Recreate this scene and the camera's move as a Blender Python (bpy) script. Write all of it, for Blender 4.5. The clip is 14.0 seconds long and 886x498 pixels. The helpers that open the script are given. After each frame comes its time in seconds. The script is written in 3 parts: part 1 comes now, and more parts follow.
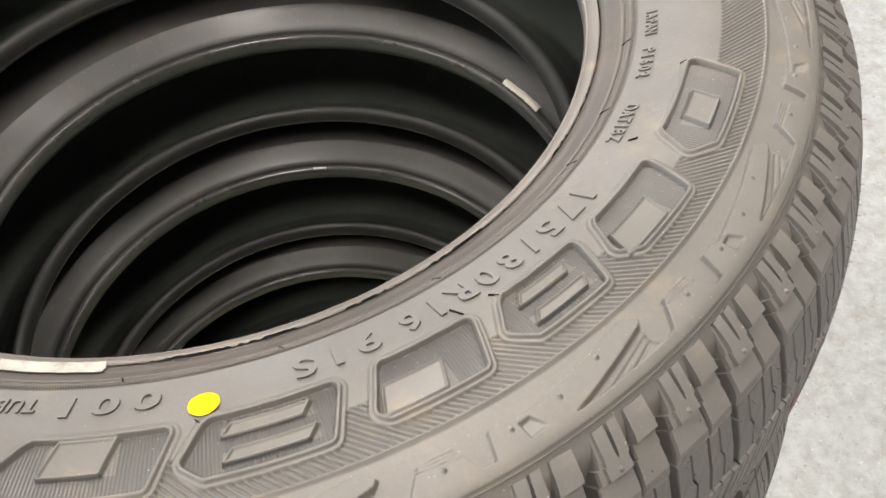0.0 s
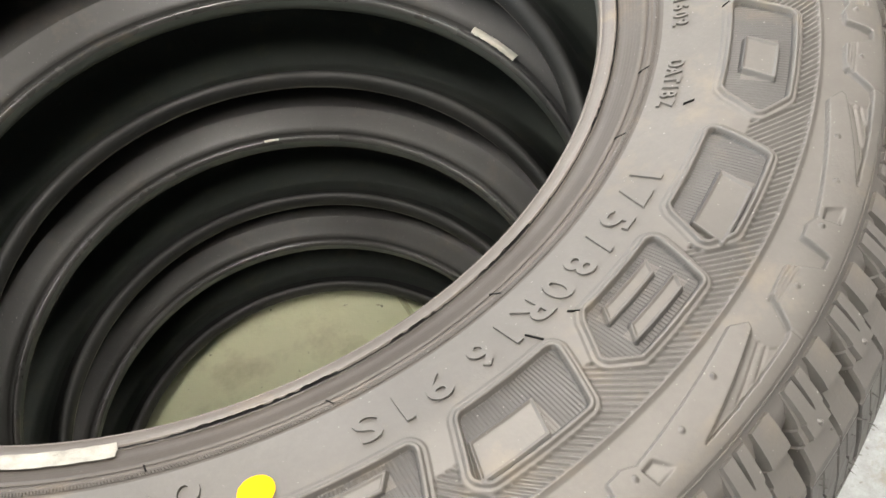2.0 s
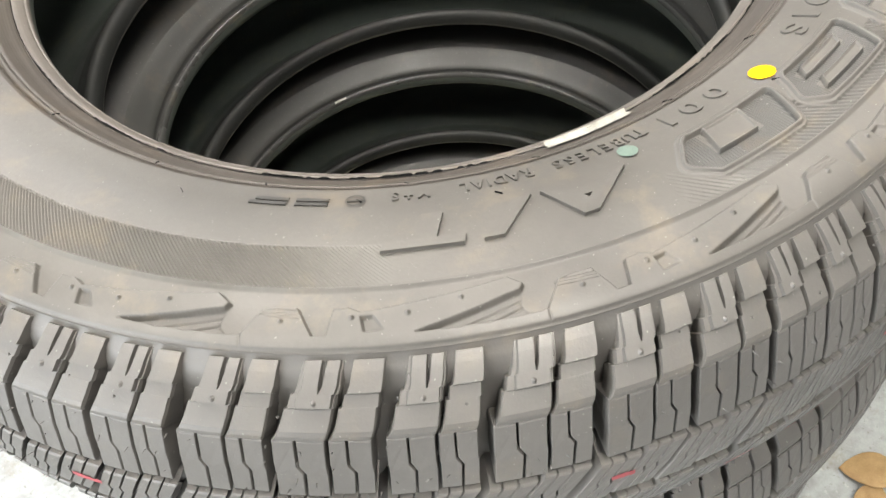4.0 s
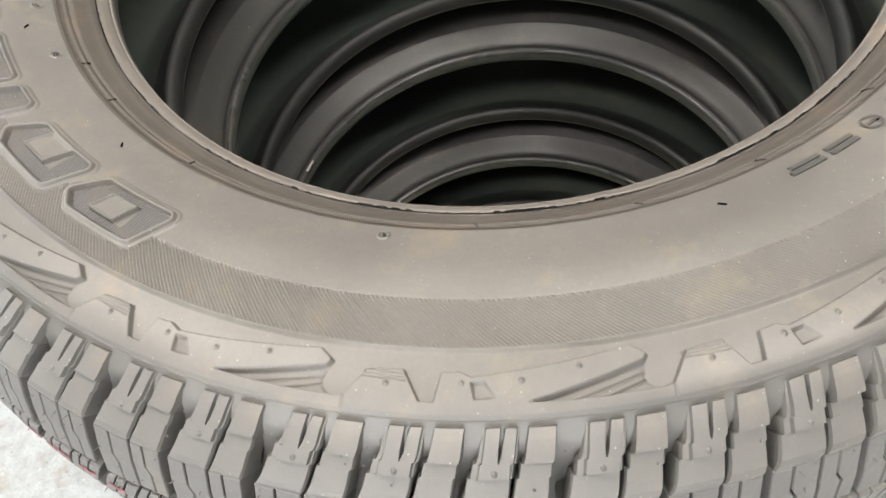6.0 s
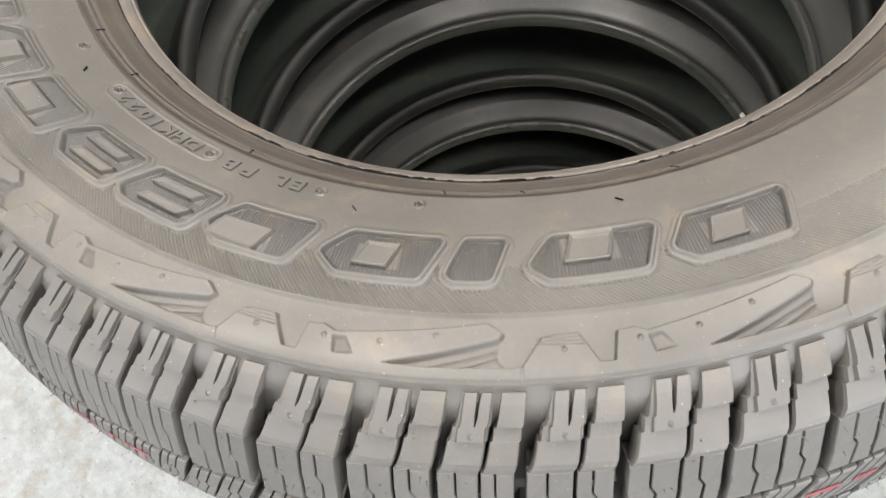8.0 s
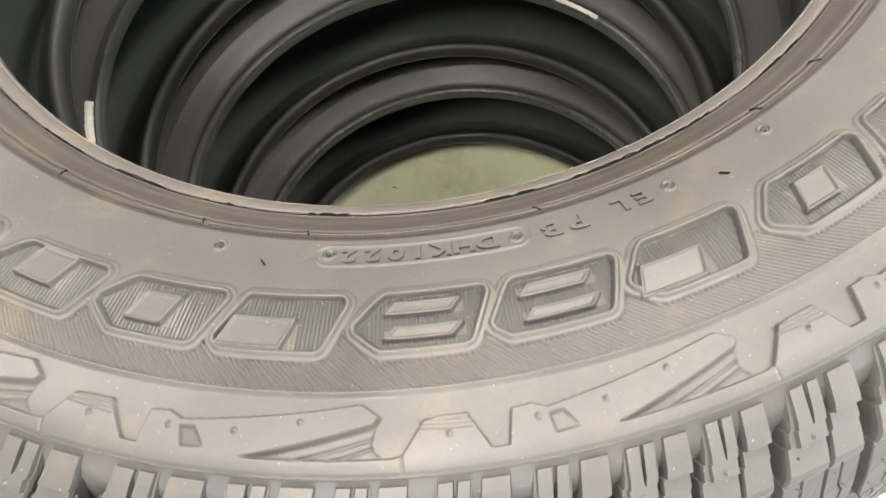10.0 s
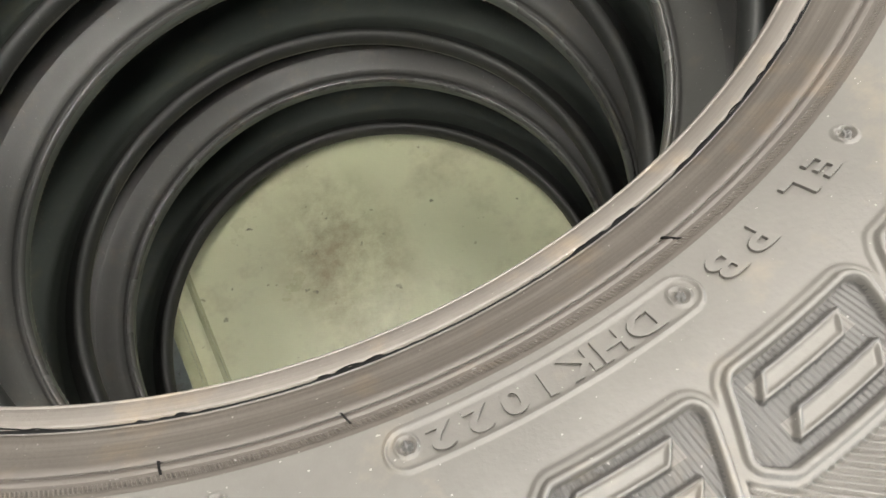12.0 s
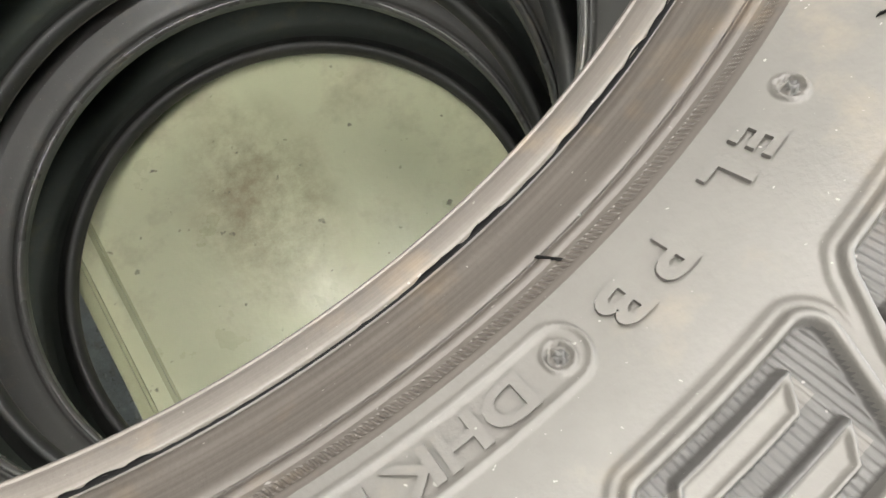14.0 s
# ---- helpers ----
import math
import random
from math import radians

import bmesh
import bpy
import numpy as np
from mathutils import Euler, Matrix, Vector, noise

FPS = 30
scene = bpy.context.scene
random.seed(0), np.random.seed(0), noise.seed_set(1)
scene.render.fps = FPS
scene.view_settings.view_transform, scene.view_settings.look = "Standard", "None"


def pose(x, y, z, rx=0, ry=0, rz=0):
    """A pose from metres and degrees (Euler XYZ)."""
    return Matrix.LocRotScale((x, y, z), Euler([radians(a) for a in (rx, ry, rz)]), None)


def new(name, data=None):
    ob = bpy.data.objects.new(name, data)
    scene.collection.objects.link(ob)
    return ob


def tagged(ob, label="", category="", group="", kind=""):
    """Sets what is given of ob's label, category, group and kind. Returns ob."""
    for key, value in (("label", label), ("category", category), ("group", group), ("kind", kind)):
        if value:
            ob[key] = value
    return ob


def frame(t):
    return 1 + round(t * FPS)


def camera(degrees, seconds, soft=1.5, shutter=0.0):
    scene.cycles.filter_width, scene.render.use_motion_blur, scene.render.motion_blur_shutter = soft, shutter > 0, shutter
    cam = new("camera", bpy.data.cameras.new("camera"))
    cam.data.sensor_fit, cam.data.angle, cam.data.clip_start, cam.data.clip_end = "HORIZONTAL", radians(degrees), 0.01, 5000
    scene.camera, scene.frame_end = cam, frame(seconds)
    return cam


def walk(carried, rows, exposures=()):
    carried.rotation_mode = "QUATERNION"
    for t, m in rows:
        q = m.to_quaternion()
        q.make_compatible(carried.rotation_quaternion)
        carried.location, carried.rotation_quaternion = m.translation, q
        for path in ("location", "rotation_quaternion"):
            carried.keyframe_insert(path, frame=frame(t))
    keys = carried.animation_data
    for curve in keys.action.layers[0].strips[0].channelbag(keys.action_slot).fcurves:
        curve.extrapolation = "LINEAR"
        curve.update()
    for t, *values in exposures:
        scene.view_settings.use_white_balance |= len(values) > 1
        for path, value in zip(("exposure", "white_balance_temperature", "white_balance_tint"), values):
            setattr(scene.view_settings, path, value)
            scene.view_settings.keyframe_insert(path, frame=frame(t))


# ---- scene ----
cam = camera(55.43, 14.0, soft=1.5)


def held(x, y, z, yaw, pitch, roll):
    """A carried camera: heading, tilt, and roll about its own line of sight."""
    return pose(x, y, z, 90 + pitch, 0, yaw) @ pose(0, 0, 0, 0, 0, roll)


PATH = [
    (0.0, 0.0925, -0.3801, 0.9770, -4.76, -51.92, -3.45),
    (0.5, 0.1199, -0.3460, 0.9571, -2.71, -53.87, -3.70),
    (1.0, 0.1224, -0.3199, 0.9413, -2.12, -55.40, -3.91),
    (1.5, 0.1081, -0.3086, 0.9460, -3.39, -56.36, -4.20),
    (2.0, 0.0606, -0.3239, 0.9557, -12.45, -56.61, -3.72),
    (2.5, 0.0104, -0.3630, 0.9553, -18.61, -55.34, -5.58),
    (3.0, -0.0486, -0.3972, 0.9624, -19.43, -54.67, -8.74),
    (3.5, -0.1452, -0.4052, 0.9789, -26.04, -55.11, -6.62),
    (3.7, -0.1765, -0.4004, 0.9803, -27.75, -54.38, -6.71),
    (5.8, -0.3830, -0.1500, 0.9820, -60.57, -56.32, -9.65),
    (6.0, -0.3822, -0.1202, 0.9859, -64.26, -56.86, -10.45),
    (6.5, -0.4069, -0.0246, 0.9927, -76.18, -58.13, -12.02),
    (7.0, -0.4233, 0.0667, 0.9963, -90.82, -58.53, -10.49),
    (7.2, -0.4074, 0.0975, 0.9962, -94.79, -58.45, -10.85),
    (9.3, -0.2332, 0.3305, 0.9685, -142.11, -60.25, -12.21),
    (9.5, -0.2069, 0.3230, 0.9674, -144.59, -61.68, -13.39),
    (10.0, -0.1285, 0.3309, 0.9641, -156.43, -62.51, -10.69),
    (10.5, -0.0477, 0.3706, 0.9701, -166.06, -62.42, -10.56),
    (11.0, -0.0144, 0.3769, 0.9883, -171.75, -63.05, -12.05),
    (11.5, -0.0380, 0.3241, 0.9526, -176.90, -63.27, -11.81),
    (12.0, -0.0567, 0.2595, 0.8855, -181.50, -66.24, -9.65),
    (12.5, -0.0675, 0.2221, 0.8571, -184.96, -69.52, -7.93),
    (13.0, -0.0791, 0.2123, 0.8483, -187.26, -71.64, -7.44),
    (13.5, -0.0780, 0.2226, 0.8412, -187.92, -72.64, -7.44),
    (14.0, -0.0863, 0.2251, 0.8400, -187.74, -73.15, -8.32),
]
EXPOSURES = [(0.0, -0.20, 6750, 13), (1.5, -0.10, 6700, 12), (2.5, -0.14, 6650, 11), (3.0, -0.14, 6650, 10), (3.7, 0.02, 6600, 10), (6.0, -0.12, 6600, 11), (7.2, -0.22, 6500, 12), (9.5, -0.16, 6700, 12), (10.0, 0.04, 6650, 12), (10.5, -0.02, 6550, 10), (11.5, 0.06, 6600, 11), (12.0, 0.26, 6550, 9), (12.6, 0.44, 6650, 8), (14.0, 0.31, 6400, 9)]
walk(cam, [(t, held(*row)) for t, *row in PATH], EXPOSURES)

# ---- light ----
world = bpy.data.worlds.new("world")
scene.world = world
world.use_nodes = True
sky = world.node_tree.nodes.new("ShaderNodeTexSky")
sky.sky_type, sky.sun_disc = "NISHITA", False
sky.sun_elevation, sky.sun_rotation = radians(40), radians(60)
world.node_tree.nodes["Background"].inputs["Strength"].default_value = 0.15
world.node_tree.links.new(sky.outputs[0], world.node_tree.nodes["Background"].inputs["Color"])


def lamp(x, y, z, sx, sy, watts, colour, rx=0.0, rz=0.0):
    data = bpy.data.lights.new("lamp_light", "AREA")
    data.shape, data.size, data.size_y, data.energy, data.color = "RECTANGLE", sx, sy, watts, colour
    ob = new("lamp_light", data)
    ob.matrix_world = pose(x, y, z, rx, 0, rz)
    return ob


CEILING = 3.0
# ceiling lights out of view; the west one is added to brighten the hole
LAMPS = [(-0.08, -1.05, 84), (0.05, 1.30, 88), (-1.45, 0.1, 58), (1.45, 0.25, 52)]
for lx, ly, watts in LAMPS:
    lamp(lx, ly, CEILING - 0.10, 0.30, 1.20, watts, (1.0, 0.95, 0.88))
# daylight in the openings of the west and north walls
lamp(-3.98, -0.4, 1.40, 3.6, 2.5, 320, (0.93, 0.97, 1.0), 90, -90)
lamp(-0.6, 3.98, 1.40, 3.6, 2.5, 135, (0.93, 0.97, 1.0), 90, 180)

# ---- materials ----


def material(name, colour, rough=0.6, spec=0.5, metal=0.0):
    m = bpy.data.materials.new(name)
    m.use_nodes = True
    n, l = m.node_tree.nodes, m.node_tree.links
    b = n["Principled BSDF"]
    b.inputs["Base Color"].default_value = (*colour, 1)
    b.inputs["Roughness"].default_value = rough
    b.inputs["Specular IOR Level"].default_value = spec
    b.inputs["Metallic"].default_value = metal
    return m, n, l, b


def noise_node(n, l, scale, detail=4.0, rough=0.55, coords="Object"):
    co = n.new("ShaderNodeTexCoord")
    no = n.new("ShaderNodeTexNoise")
    no.inputs["Scale"].default_value, no.inputs["Detail"].default_value = scale, detail
    no.inputs["Roughness"].default_value = rough
    l.new(co.outputs[coords], no.inputs["Vector"])
    return no.outputs["Fac"]


def ramp(n, l, fac, stops):
    r = n.new("ShaderNodeValToRGB")
    e = r.color_ramp.elements
    while len(e) < len(stops):
        e.new(0.5)
    for k, (p, c) in zip(e, stops):
        k.position, k.color = p, (*c, 1) if len(c) == 3 else c
    l.new(fac, r.inputs["Fac"])
    return r.outputs["Color"]


def mix(n, l, a, b, fac, mode="MIX"):
    x = n.new("ShaderNodeMix")
    x.data_type, x.blend_type = "RGBA", mode
    for sock, v in ((x.inputs[6], a), (x.inputs[7], b), (x.inputs[0], fac)):
        if isinstance(v, (int, float)):
            sock.default_value = v
        elif isinstance(v, tuple):
            sock.default_value = (*v, 1)
        else:
            l.new(v, sock)
    return x.outputs[2]


def bump(n, l, b, height, strength, distance):
    x = n.new("ShaderNodeBump")
    x.inputs["Strength"].default_value, x.inputs["Distance"].default_value = strength, distance
    l.new(height, x.inputs["Height"])
    l.new(x.outputs[0], b.inputs["Normal"])


def grey(v):
    return (v, v, v)


def rubber(name, dark, dust, amount, rough, tan=0.6, streaks=0.0):
    """Black rubber with a film of grey-brown dust in blotches, fine grain and light scuffs."""
    m, n, l, b = material(name, dark, rough, 0.45)
    blotch = ramp(n, l, noise_node(n, l, 9, 6, 0.62), [(0.30, grey(0.0)), (0.72, grey(1.0))])
    grain = ramp(n, l, noise_node(n, l, 420, 3, 0.6), [(0.35, grey(0.55)), (0.70, grey(1.0))])
    film = mix(n, l, blotch, grain, 0.55, "MULTIPLY")
    colour = mix(n, l, tuple(dark), tuple(dust), film)
    base = mix(n, l, tuple(d * (1 - amount) + u * amount for d, u in zip(dark, dust)), colour, 0.55)
    stain = ramp(n, l, noise_node(n, l, 38, 6, 0.66), [(0.55, grey(0.0)), (0.70, grey(1.0))])
    tinted = mix(n, l, base, (dust[0] * 1.18, dust[1] * 1.03, dust[2] * 0.82), mix(n, l, (0, 0, 0), stain, tan))
    specks = ramp(n, l, noise_node(n, l, 900, 1, 0.4), [(0.76, grey(0.0)), (0.79, grey(1.0))])
    l.new(mix(n, l, tinted, (0.36, 0.35, 0.33), mix(n, l, (0, 0, 0), specks, 0.45)), b.inputs["Base Color"])
    if streaks:
        co, flat, ring = n.new("ShaderNodeTexCoord"), n.new("ShaderNodeVectorMath"), n.new("ShaderNodeVectorMath")
        flat.operation, ring.operation = "MULTIPLY", "LENGTH"
        flat.inputs[1].default_value = (1, 1, 0)
        l.new(co.outputs["Object"], flat.inputs[0])
        l.new(flat.outputs["Vector"], ring.inputs[0])
        line = n.new("ShaderNodeTexNoise")
        line.noise_dimensions = "1D"
        line.inputs["Scale"].default_value, line.inputs["Detail"].default_value = 1100, 4
        l.new(ring.outputs["Value"], line.inputs["W"])
        shade = ramp(n, l, line.outputs["Fac"], [(0.35, (0.45, 0.41, 0.37)), (0.62, grey(1.0))])
        worn = mix(n, l, grey(1.0), shade, mix(n, l, (0, 0, 0), ramp(n, l, noise_node(n, l, 30, 5), [(0.3, grey(0.2)), (0.6, grey(1.0))]), streaks))
        l.new(mix(n, l, b.inputs["Base Color"].links[0].from_socket, worn, 1.0, "MULTIPLY"), b.inputs["Base Color"])
    r = ramp(n, l, noise_node(n, l, 14, 4), [(0.3, grey(rough - 0.09)), (0.7, grey(rough + 0.10))])
    l.new(r, b.inputs["Roughness"])
    bump(n, l, b, noise_node(n, l, 800, 3, 0.6), 0.25, 0.0003)
    return m


M_SIDE = rubber("sidewall_rubber", (0.050, 0.0475, 0.044), (0.150, 0.141, 0.128), 0.50, 0.45, 0.42)
M_BEAD = rubber("bead_rubber", (0.070, 0.064, 0.058), (0.185, 0.166, 0.148), 0.55, 0.40, 0.6, 0.45)
M_TREAD = rubber("tread_rubber", (0.060, 0.0575, 0.054), (0.138, 0.131, 0.122), 0.50, 0.45, 0.25)
M_LINER = rubber("liner_rubber", (0.050, 0.059, 0.052), (0.094, 0.107, 0.094), 0.40, 0.55)
# lower tyres: the same rubber, darkened for the shade inside the stack
M_SHADED = rubber("shaded_side_rubber", (0.022, 0.022, 0.021), (0.055, 0.053, 0.050), 0.45, 0.42)
M_BAND = rubber("shaded_rim_band_rubber", (0.026, 0.027, 0.025), (0.062, 0.061, 0.057), 0.50, 0.42)
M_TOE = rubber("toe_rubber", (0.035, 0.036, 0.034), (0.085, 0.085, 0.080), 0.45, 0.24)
M_GROOVE = rubber("shaded_rim_groove_rubber", (0.016, 0.016, 0.015), (0.030, 0.030, 0.028), 0.40, 0.60)
# lower beads: shade of the narrow gap between tyres put into the colour
M_LOW = rubber("shaded_lower_bead_rubber", (0.011, 0.012, 0.011), (0.024, 0.025, 0.024), 0.40, 0.55)
M_RIB = rubber("rib_rubber", (0.055, 0.057, 0.052), (0.110, 0.112, 0.102), 0.4, 0.45)
M_HATCH = rubber("hatched_rubber", (0.050, 0.048, 0.046), (0.128, 0.122, 0.112), 0.50, 0.44)
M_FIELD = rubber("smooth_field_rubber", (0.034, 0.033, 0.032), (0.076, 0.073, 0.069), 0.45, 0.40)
M_CHANNEL = rubber("rim_channel_rubber", (0.050, 0.044, 0.039), (0.098, 0.086, 0.074), 0.45, 0.46, 0.6, 0.5)
M_FLASH = material("flash_rubber", (0.005, 0.005, 0.005), 0.8, 0.1)[0]


def simple(name, a, c, scale, rough, relief=0.0, fine=0.0005, spec=0.5):
    m, n, l, b = material(name, a, rough, spec)
    big = noise_node(n, l, scale, 6, 0.6)
    small = noise_node(n, l, scale * 23, 3, 0.6)
    l.new(mix(n, l, ramp(n, l, big, [(0.32, a), (0.70, c)]), ramp(n, l, small, [(0.3, a), (0.7, c)]), 0.35), b.inputs["Base Color"])
    if relief:
        bump(n, l, b, small, relief, fine)
    return m


M_YELLOW = simple("yellow_paint", (0.70, 0.34, 0.002), (0.80, 0.41, 0.004), 90, 0.75, spec=0.15)
M_MINT = simple("mint_paint", (0.085, 0.125, 0.105), (0.135, 0.18, 0.15), 120, 0.6)
M_CHALK = simple("white_mark", (0.40, 0.395, 0.34), (0.58, 0.57, 0.49), 150, 0.7, 0.4)
M_SCRAPED = simple("scraped_white_mark", (0.17, 0.165, 0.15), (0.40, 0.39, 0.345), 120, 0.7, 0.4)
M_RED = simple("red_paint", (0.17, 0.045, 0.048), (0.38, 0.055, 0.070), 160, 0.6)
M_TEAL = simple("teal_plastic", (0.02, 0.42, 0.40), (0.08, 0.62, 0.58), 12, 0.25)
M_FILM = simple("clear_film", (0.50, 0.54, 0.53), (0.62, 0.66, 0.65), 14, 0.25)
M_LEAF = simple("dry_leaf", (0.20, 0.12, 0.05), (0.36, 0.24, 0.11), 60, 0.8)
M_RAIL = simple("cream_green_paint", (0.30, 0.31, 0.19), (0.38, 0.385, 0.25), 30, 0.45, 0.15)
M_WALL = simple("wall_paint", (0.26, 0.26, 0.25), (0.33, 0.33, 0.32), 2, 0.8, 0.1)
M_CEIL = simple("ceiling_paint", (0.30, 0.30, 0.295), (0.37, 0.37, 0.365), 2, 0.9, 0.1)
M_TUBE, _n, _l, _b = material("lamp_tube", (0.9, 0.9, 0.88), 0.4)
_b.inputs["Emission Color"].default_value, _b.inputs["Emission Strength"].default_value = (1.0, 0.97, 0.92, 1), 6.0
M_CASE = simple("lamp_case", (0.7, 0.7, 0.7), (0.76, 0.76, 0.76), 5, 0.5)


def make_concrete():
    """Worn pale concrete: clouds, tan stains, pits and pale grit."""
    m, n, l, b = material("concrete", (0.3, 0.3, 0.29), 0.75)
    cloud = ramp(n, l, noise_node(n, l, 3.2, 8, 0.62), [(0.30, (0.235, 0.250, 0.252)), (0.70, (0.325, 0.342, 0.345))])
    mottle = ramp(n, l, noise_node(n, l, 42, 8, 0.72), [(0.34, (0.200, 0.204, 0.195)), (0.60, (0.36, 0.378, 0.38))])
    c = mix(n, l, cloud, mottle, 0.6)
    stains = ramp(n, l, noise_node(n, l, 24, 7, 0.7), [(0.54, grey(0.0)), (0.66, grey(1.0))])
    c = mix(n, l, c, (0.21, 0.185, 0.14), mix(n, l, (0, 0, 0), stains, 0.6))
    pits = ramp(n, l, noise_node(n, l, 150, 3, 0.6), [(0.62, grey(0.0)), (0.70, grey(1.0))])
    c = mix(n, l, c, (0.12, 0.11, 0.09), mix(n, l, (0, 0, 0), pits, 0.55))
    grit = ramp(n, l, noise_node(n, l, 110, 4, 0.6), [(0.62, grey(0.0)), (0.72, grey(1.0))])
    l.new(mix(n, l, c, (0.50, 0.50, 0.49), mix(n, l, (0, 0, 0), grit, 0.5)), b.inputs["Base Color"])
    bump(n, l, b, noise_node(n, l, 160, 5, 0.65), 0.5, 0.003)
    return m


def make_plate():
    """Pale green painted sheet, glossy, with brown scuffs and dust."""
    m, n, l, b = material("green_plate", (0.4, 0.43, 0.3), 0.28)
    base = ramp(n, l, noise_node(n, l, 5, 5, 0.55), [(0.3, (0.46, 0.495, 0.33)), (0.7, (0.58, 0.59, 0.41))])
    dirt = ramp(n, l, noise_node(n, l, 11, 7, 0.68), [(0.54, grey(0.0)), (0.74, grey(1.0))])
    c = mix(n, l, base, (0.19, 0.15, 0.095), mix(n, l, (0, 0, 0), dirt, 0.45))
    co, mp, sp = n.new("ShaderNodeTexCoord"), n.new("ShaderNodeMapping"), n.new("ShaderNodeTexGradient")
    sp.gradient_type = "SPHERICAL"
    mp.inputs["Location"].default_value, mp.inputs["Scale"].default_value = (-0.006 / 0.085, 0.104 / 0.13, 0), (1 / 0.085, 1 / 0.13, 0.001)
    l.new(co.outputs["Object"], mp.inputs["Vector"])
    l.new(mp.outputs["Vector"], sp.inputs["Vector"])
    rough_stain = ramp(n, l, noise_node(n, l, 26, 8, 0.7), [(0.36, grey(0.0)), (0.62, grey(1.0))])
    streak = mix(n, l, ramp(n, l, sp.outputs["Fac"], [(0.0, grey(0.0)), (0.6, grey(1.0))]), rough_stain, 1.0, "MULTIPLY")
    c = mix(n, l, c, (0.17, 0.105, 0.055), mix(n, l, (0, 0, 0), streak, 0.6))
    specks = ramp(n, l, noise_node(n, l, 75, 2, 0.5), [(0.70, grey(0.0)), (0.76, grey(1.0))])
    l.new(mix(n, l, c, (0.07, 0.06, 0.05), mix(n, l, (0, 0, 0), specks, 0.75)), b.inputs["Base Color"])
    r = ramp(n, l, noise_node(n, l, 16, 5), [(0.3, grey(0.22)), (0.7, grey(0.60))])
    l.new(r, b.inputs["Roughness"])
    bump(n, l, b, noise_node(n, l, 22, 4), 0.35, 0.006)
    return m


M_FLOOR, M_PLATE = make_concrete(), make_plate()

# ---- building blocks ----


def mesh_object(name, verts, faces, mat, parent=None, label="", smooth=True):
    me = bpy.data.meshes.new(name)
    me.from_pydata([tuple(v) for v in verts], [], faces)
    me.materials.append(mat)
    if smooth:
        me.shade_smooth()
    ob = new(name, me)
    ob.parent = parent
    if label:
        ob["label"] = label
    return ob


def part(name, bm, mat, parent=None, label="", smooth=False):
    me = bpy.data.meshes.new(name)
    bm.to_mesh(me)
    bm.free()
    me.materials.append(mat)
    if smooth:
        me.shade_smooth()
    ob = new(name, me)
    ob.parent = parent
    if label:
        ob["label"] = label
    return ob


def box(name, x0, x1, y0, y1, z0, z1, mat, parent=None, label="", bevel=0.0):
    bm = bmesh.new()
    bmesh.ops.create_cube(bm, size=1)
    for v in bm.verts:
        v.co = Vector((x0 if v.co.x < 0 else x1, y0 if v.co.y < 0 else y1, z0 if v.co.z < 0 else z1))
    if bevel:
        bmesh.ops.bevel(bm, geom=bm.edges[:], offset=bevel, segments=2, affect="EDGES")
    return part(name, bm, mat, parent, label)


def lathe(name, profile, mat, parent, steps=288, closed=False, label=""):
    pr = np.asarray(profile)
    a = np.linspace(0, 2 * np.pi, steps, endpoint=False)
    v = np.stack([np.outer(np.cos(a), pr[:, 0]), np.outer(np.sin(a), pr[:, 0]), np.tile(pr[:, 1], (steps, 1))], -1).reshape(-1, 3)
    k = len(pr)
    f = []
    for i in range(steps):
        j = (i + 1) % steps
        for q in range(k if closed else k - 1):
            w = (q + 1) % k
            f.append((i * k + q, j * k + q, j * k + w, i * k + w))
    return mesh_object(name, v, f, mat, parent, label)


# ---- setting ----
floor = tagged(box("floor", -4, 4, -4, 4, -0.2, 0, M_FLOOR), "pale mottled concrete floor with stains and specks", "floor", kind="structure")
wall = tagged(new("wall_west"), "plain grey painted workshop wall with a wide open doorway", "wall", kind="structure")
box("panel", -4.15, -4, -4, -2.25, 0, CEILING, M_WALL, wall)
box("panel", -4.15, -4, 1.45, 4, 0, CEILING, M_WALL, wall)
box("lintel", -4.15, -4, -2.25, 1.45, 2.70, CEILING, M_WALL, wall)
wall = tagged(new("wall_north"), "plain grey painted workshop wall with a wide open doorway", "wall", kind="structure")
box("panel", -4, -2.45, 4, 4.15, 0, CEILING, M_WALL, wall)
box("panel", 1.25, 4, 4, 4.15, 0, CEILING, M_WALL, wall)
box("lintel", -2.45, 1.25, 4, 4.15, 2.70, CEILING, M_WALL, wall)
tagged(box("ground", -30, 30, -30, 30, -0.35, -0.21, M_FLOOR), "pale concrete yard outside the doorways", "ground", kind="structure")
tagged(box("wall_south", -4, 4, -4.15, -4, 0, CEILING, M_WALL), "plain grey painted workshop wall", "wall", kind="structure")
tagged(box("wall_east", 4, 4.15, -4, 4, 0, CEILING, M_WALL), "plain grey painted workshop wall", "wall", kind="structure")
tagged(box("ceiling", -4, 4, -4, 4, CEILING, CEILING + 0.15, M_CEIL), "plain grey ceiling above the workshop", "ceiling", kind="structure")

for lx, ly, _w in LAMPS:
    fixture = tagged(new("ceiling_light"), "unseen white ceiling light with two bright tubes", "ceiling light", "ceiling lights")
    fixture.location = (lx, ly, CEILING)
    box("case", -0.15, 0.15, -0.62, 0.62, -0.05, 0, M_CASE, fixture, bevel=0.006)
    for dx in (-0.07, 0.07):
        bm = bmesh.new()
        bmesh.ops.create_cone(bm, cap_ends=True, segments=12, radius1=0.013, radius2=0.013, depth=1.18, matrix=pose(dx, 0, -0.068, 90))
        part("tube", bm, M_TUBE, fixture)

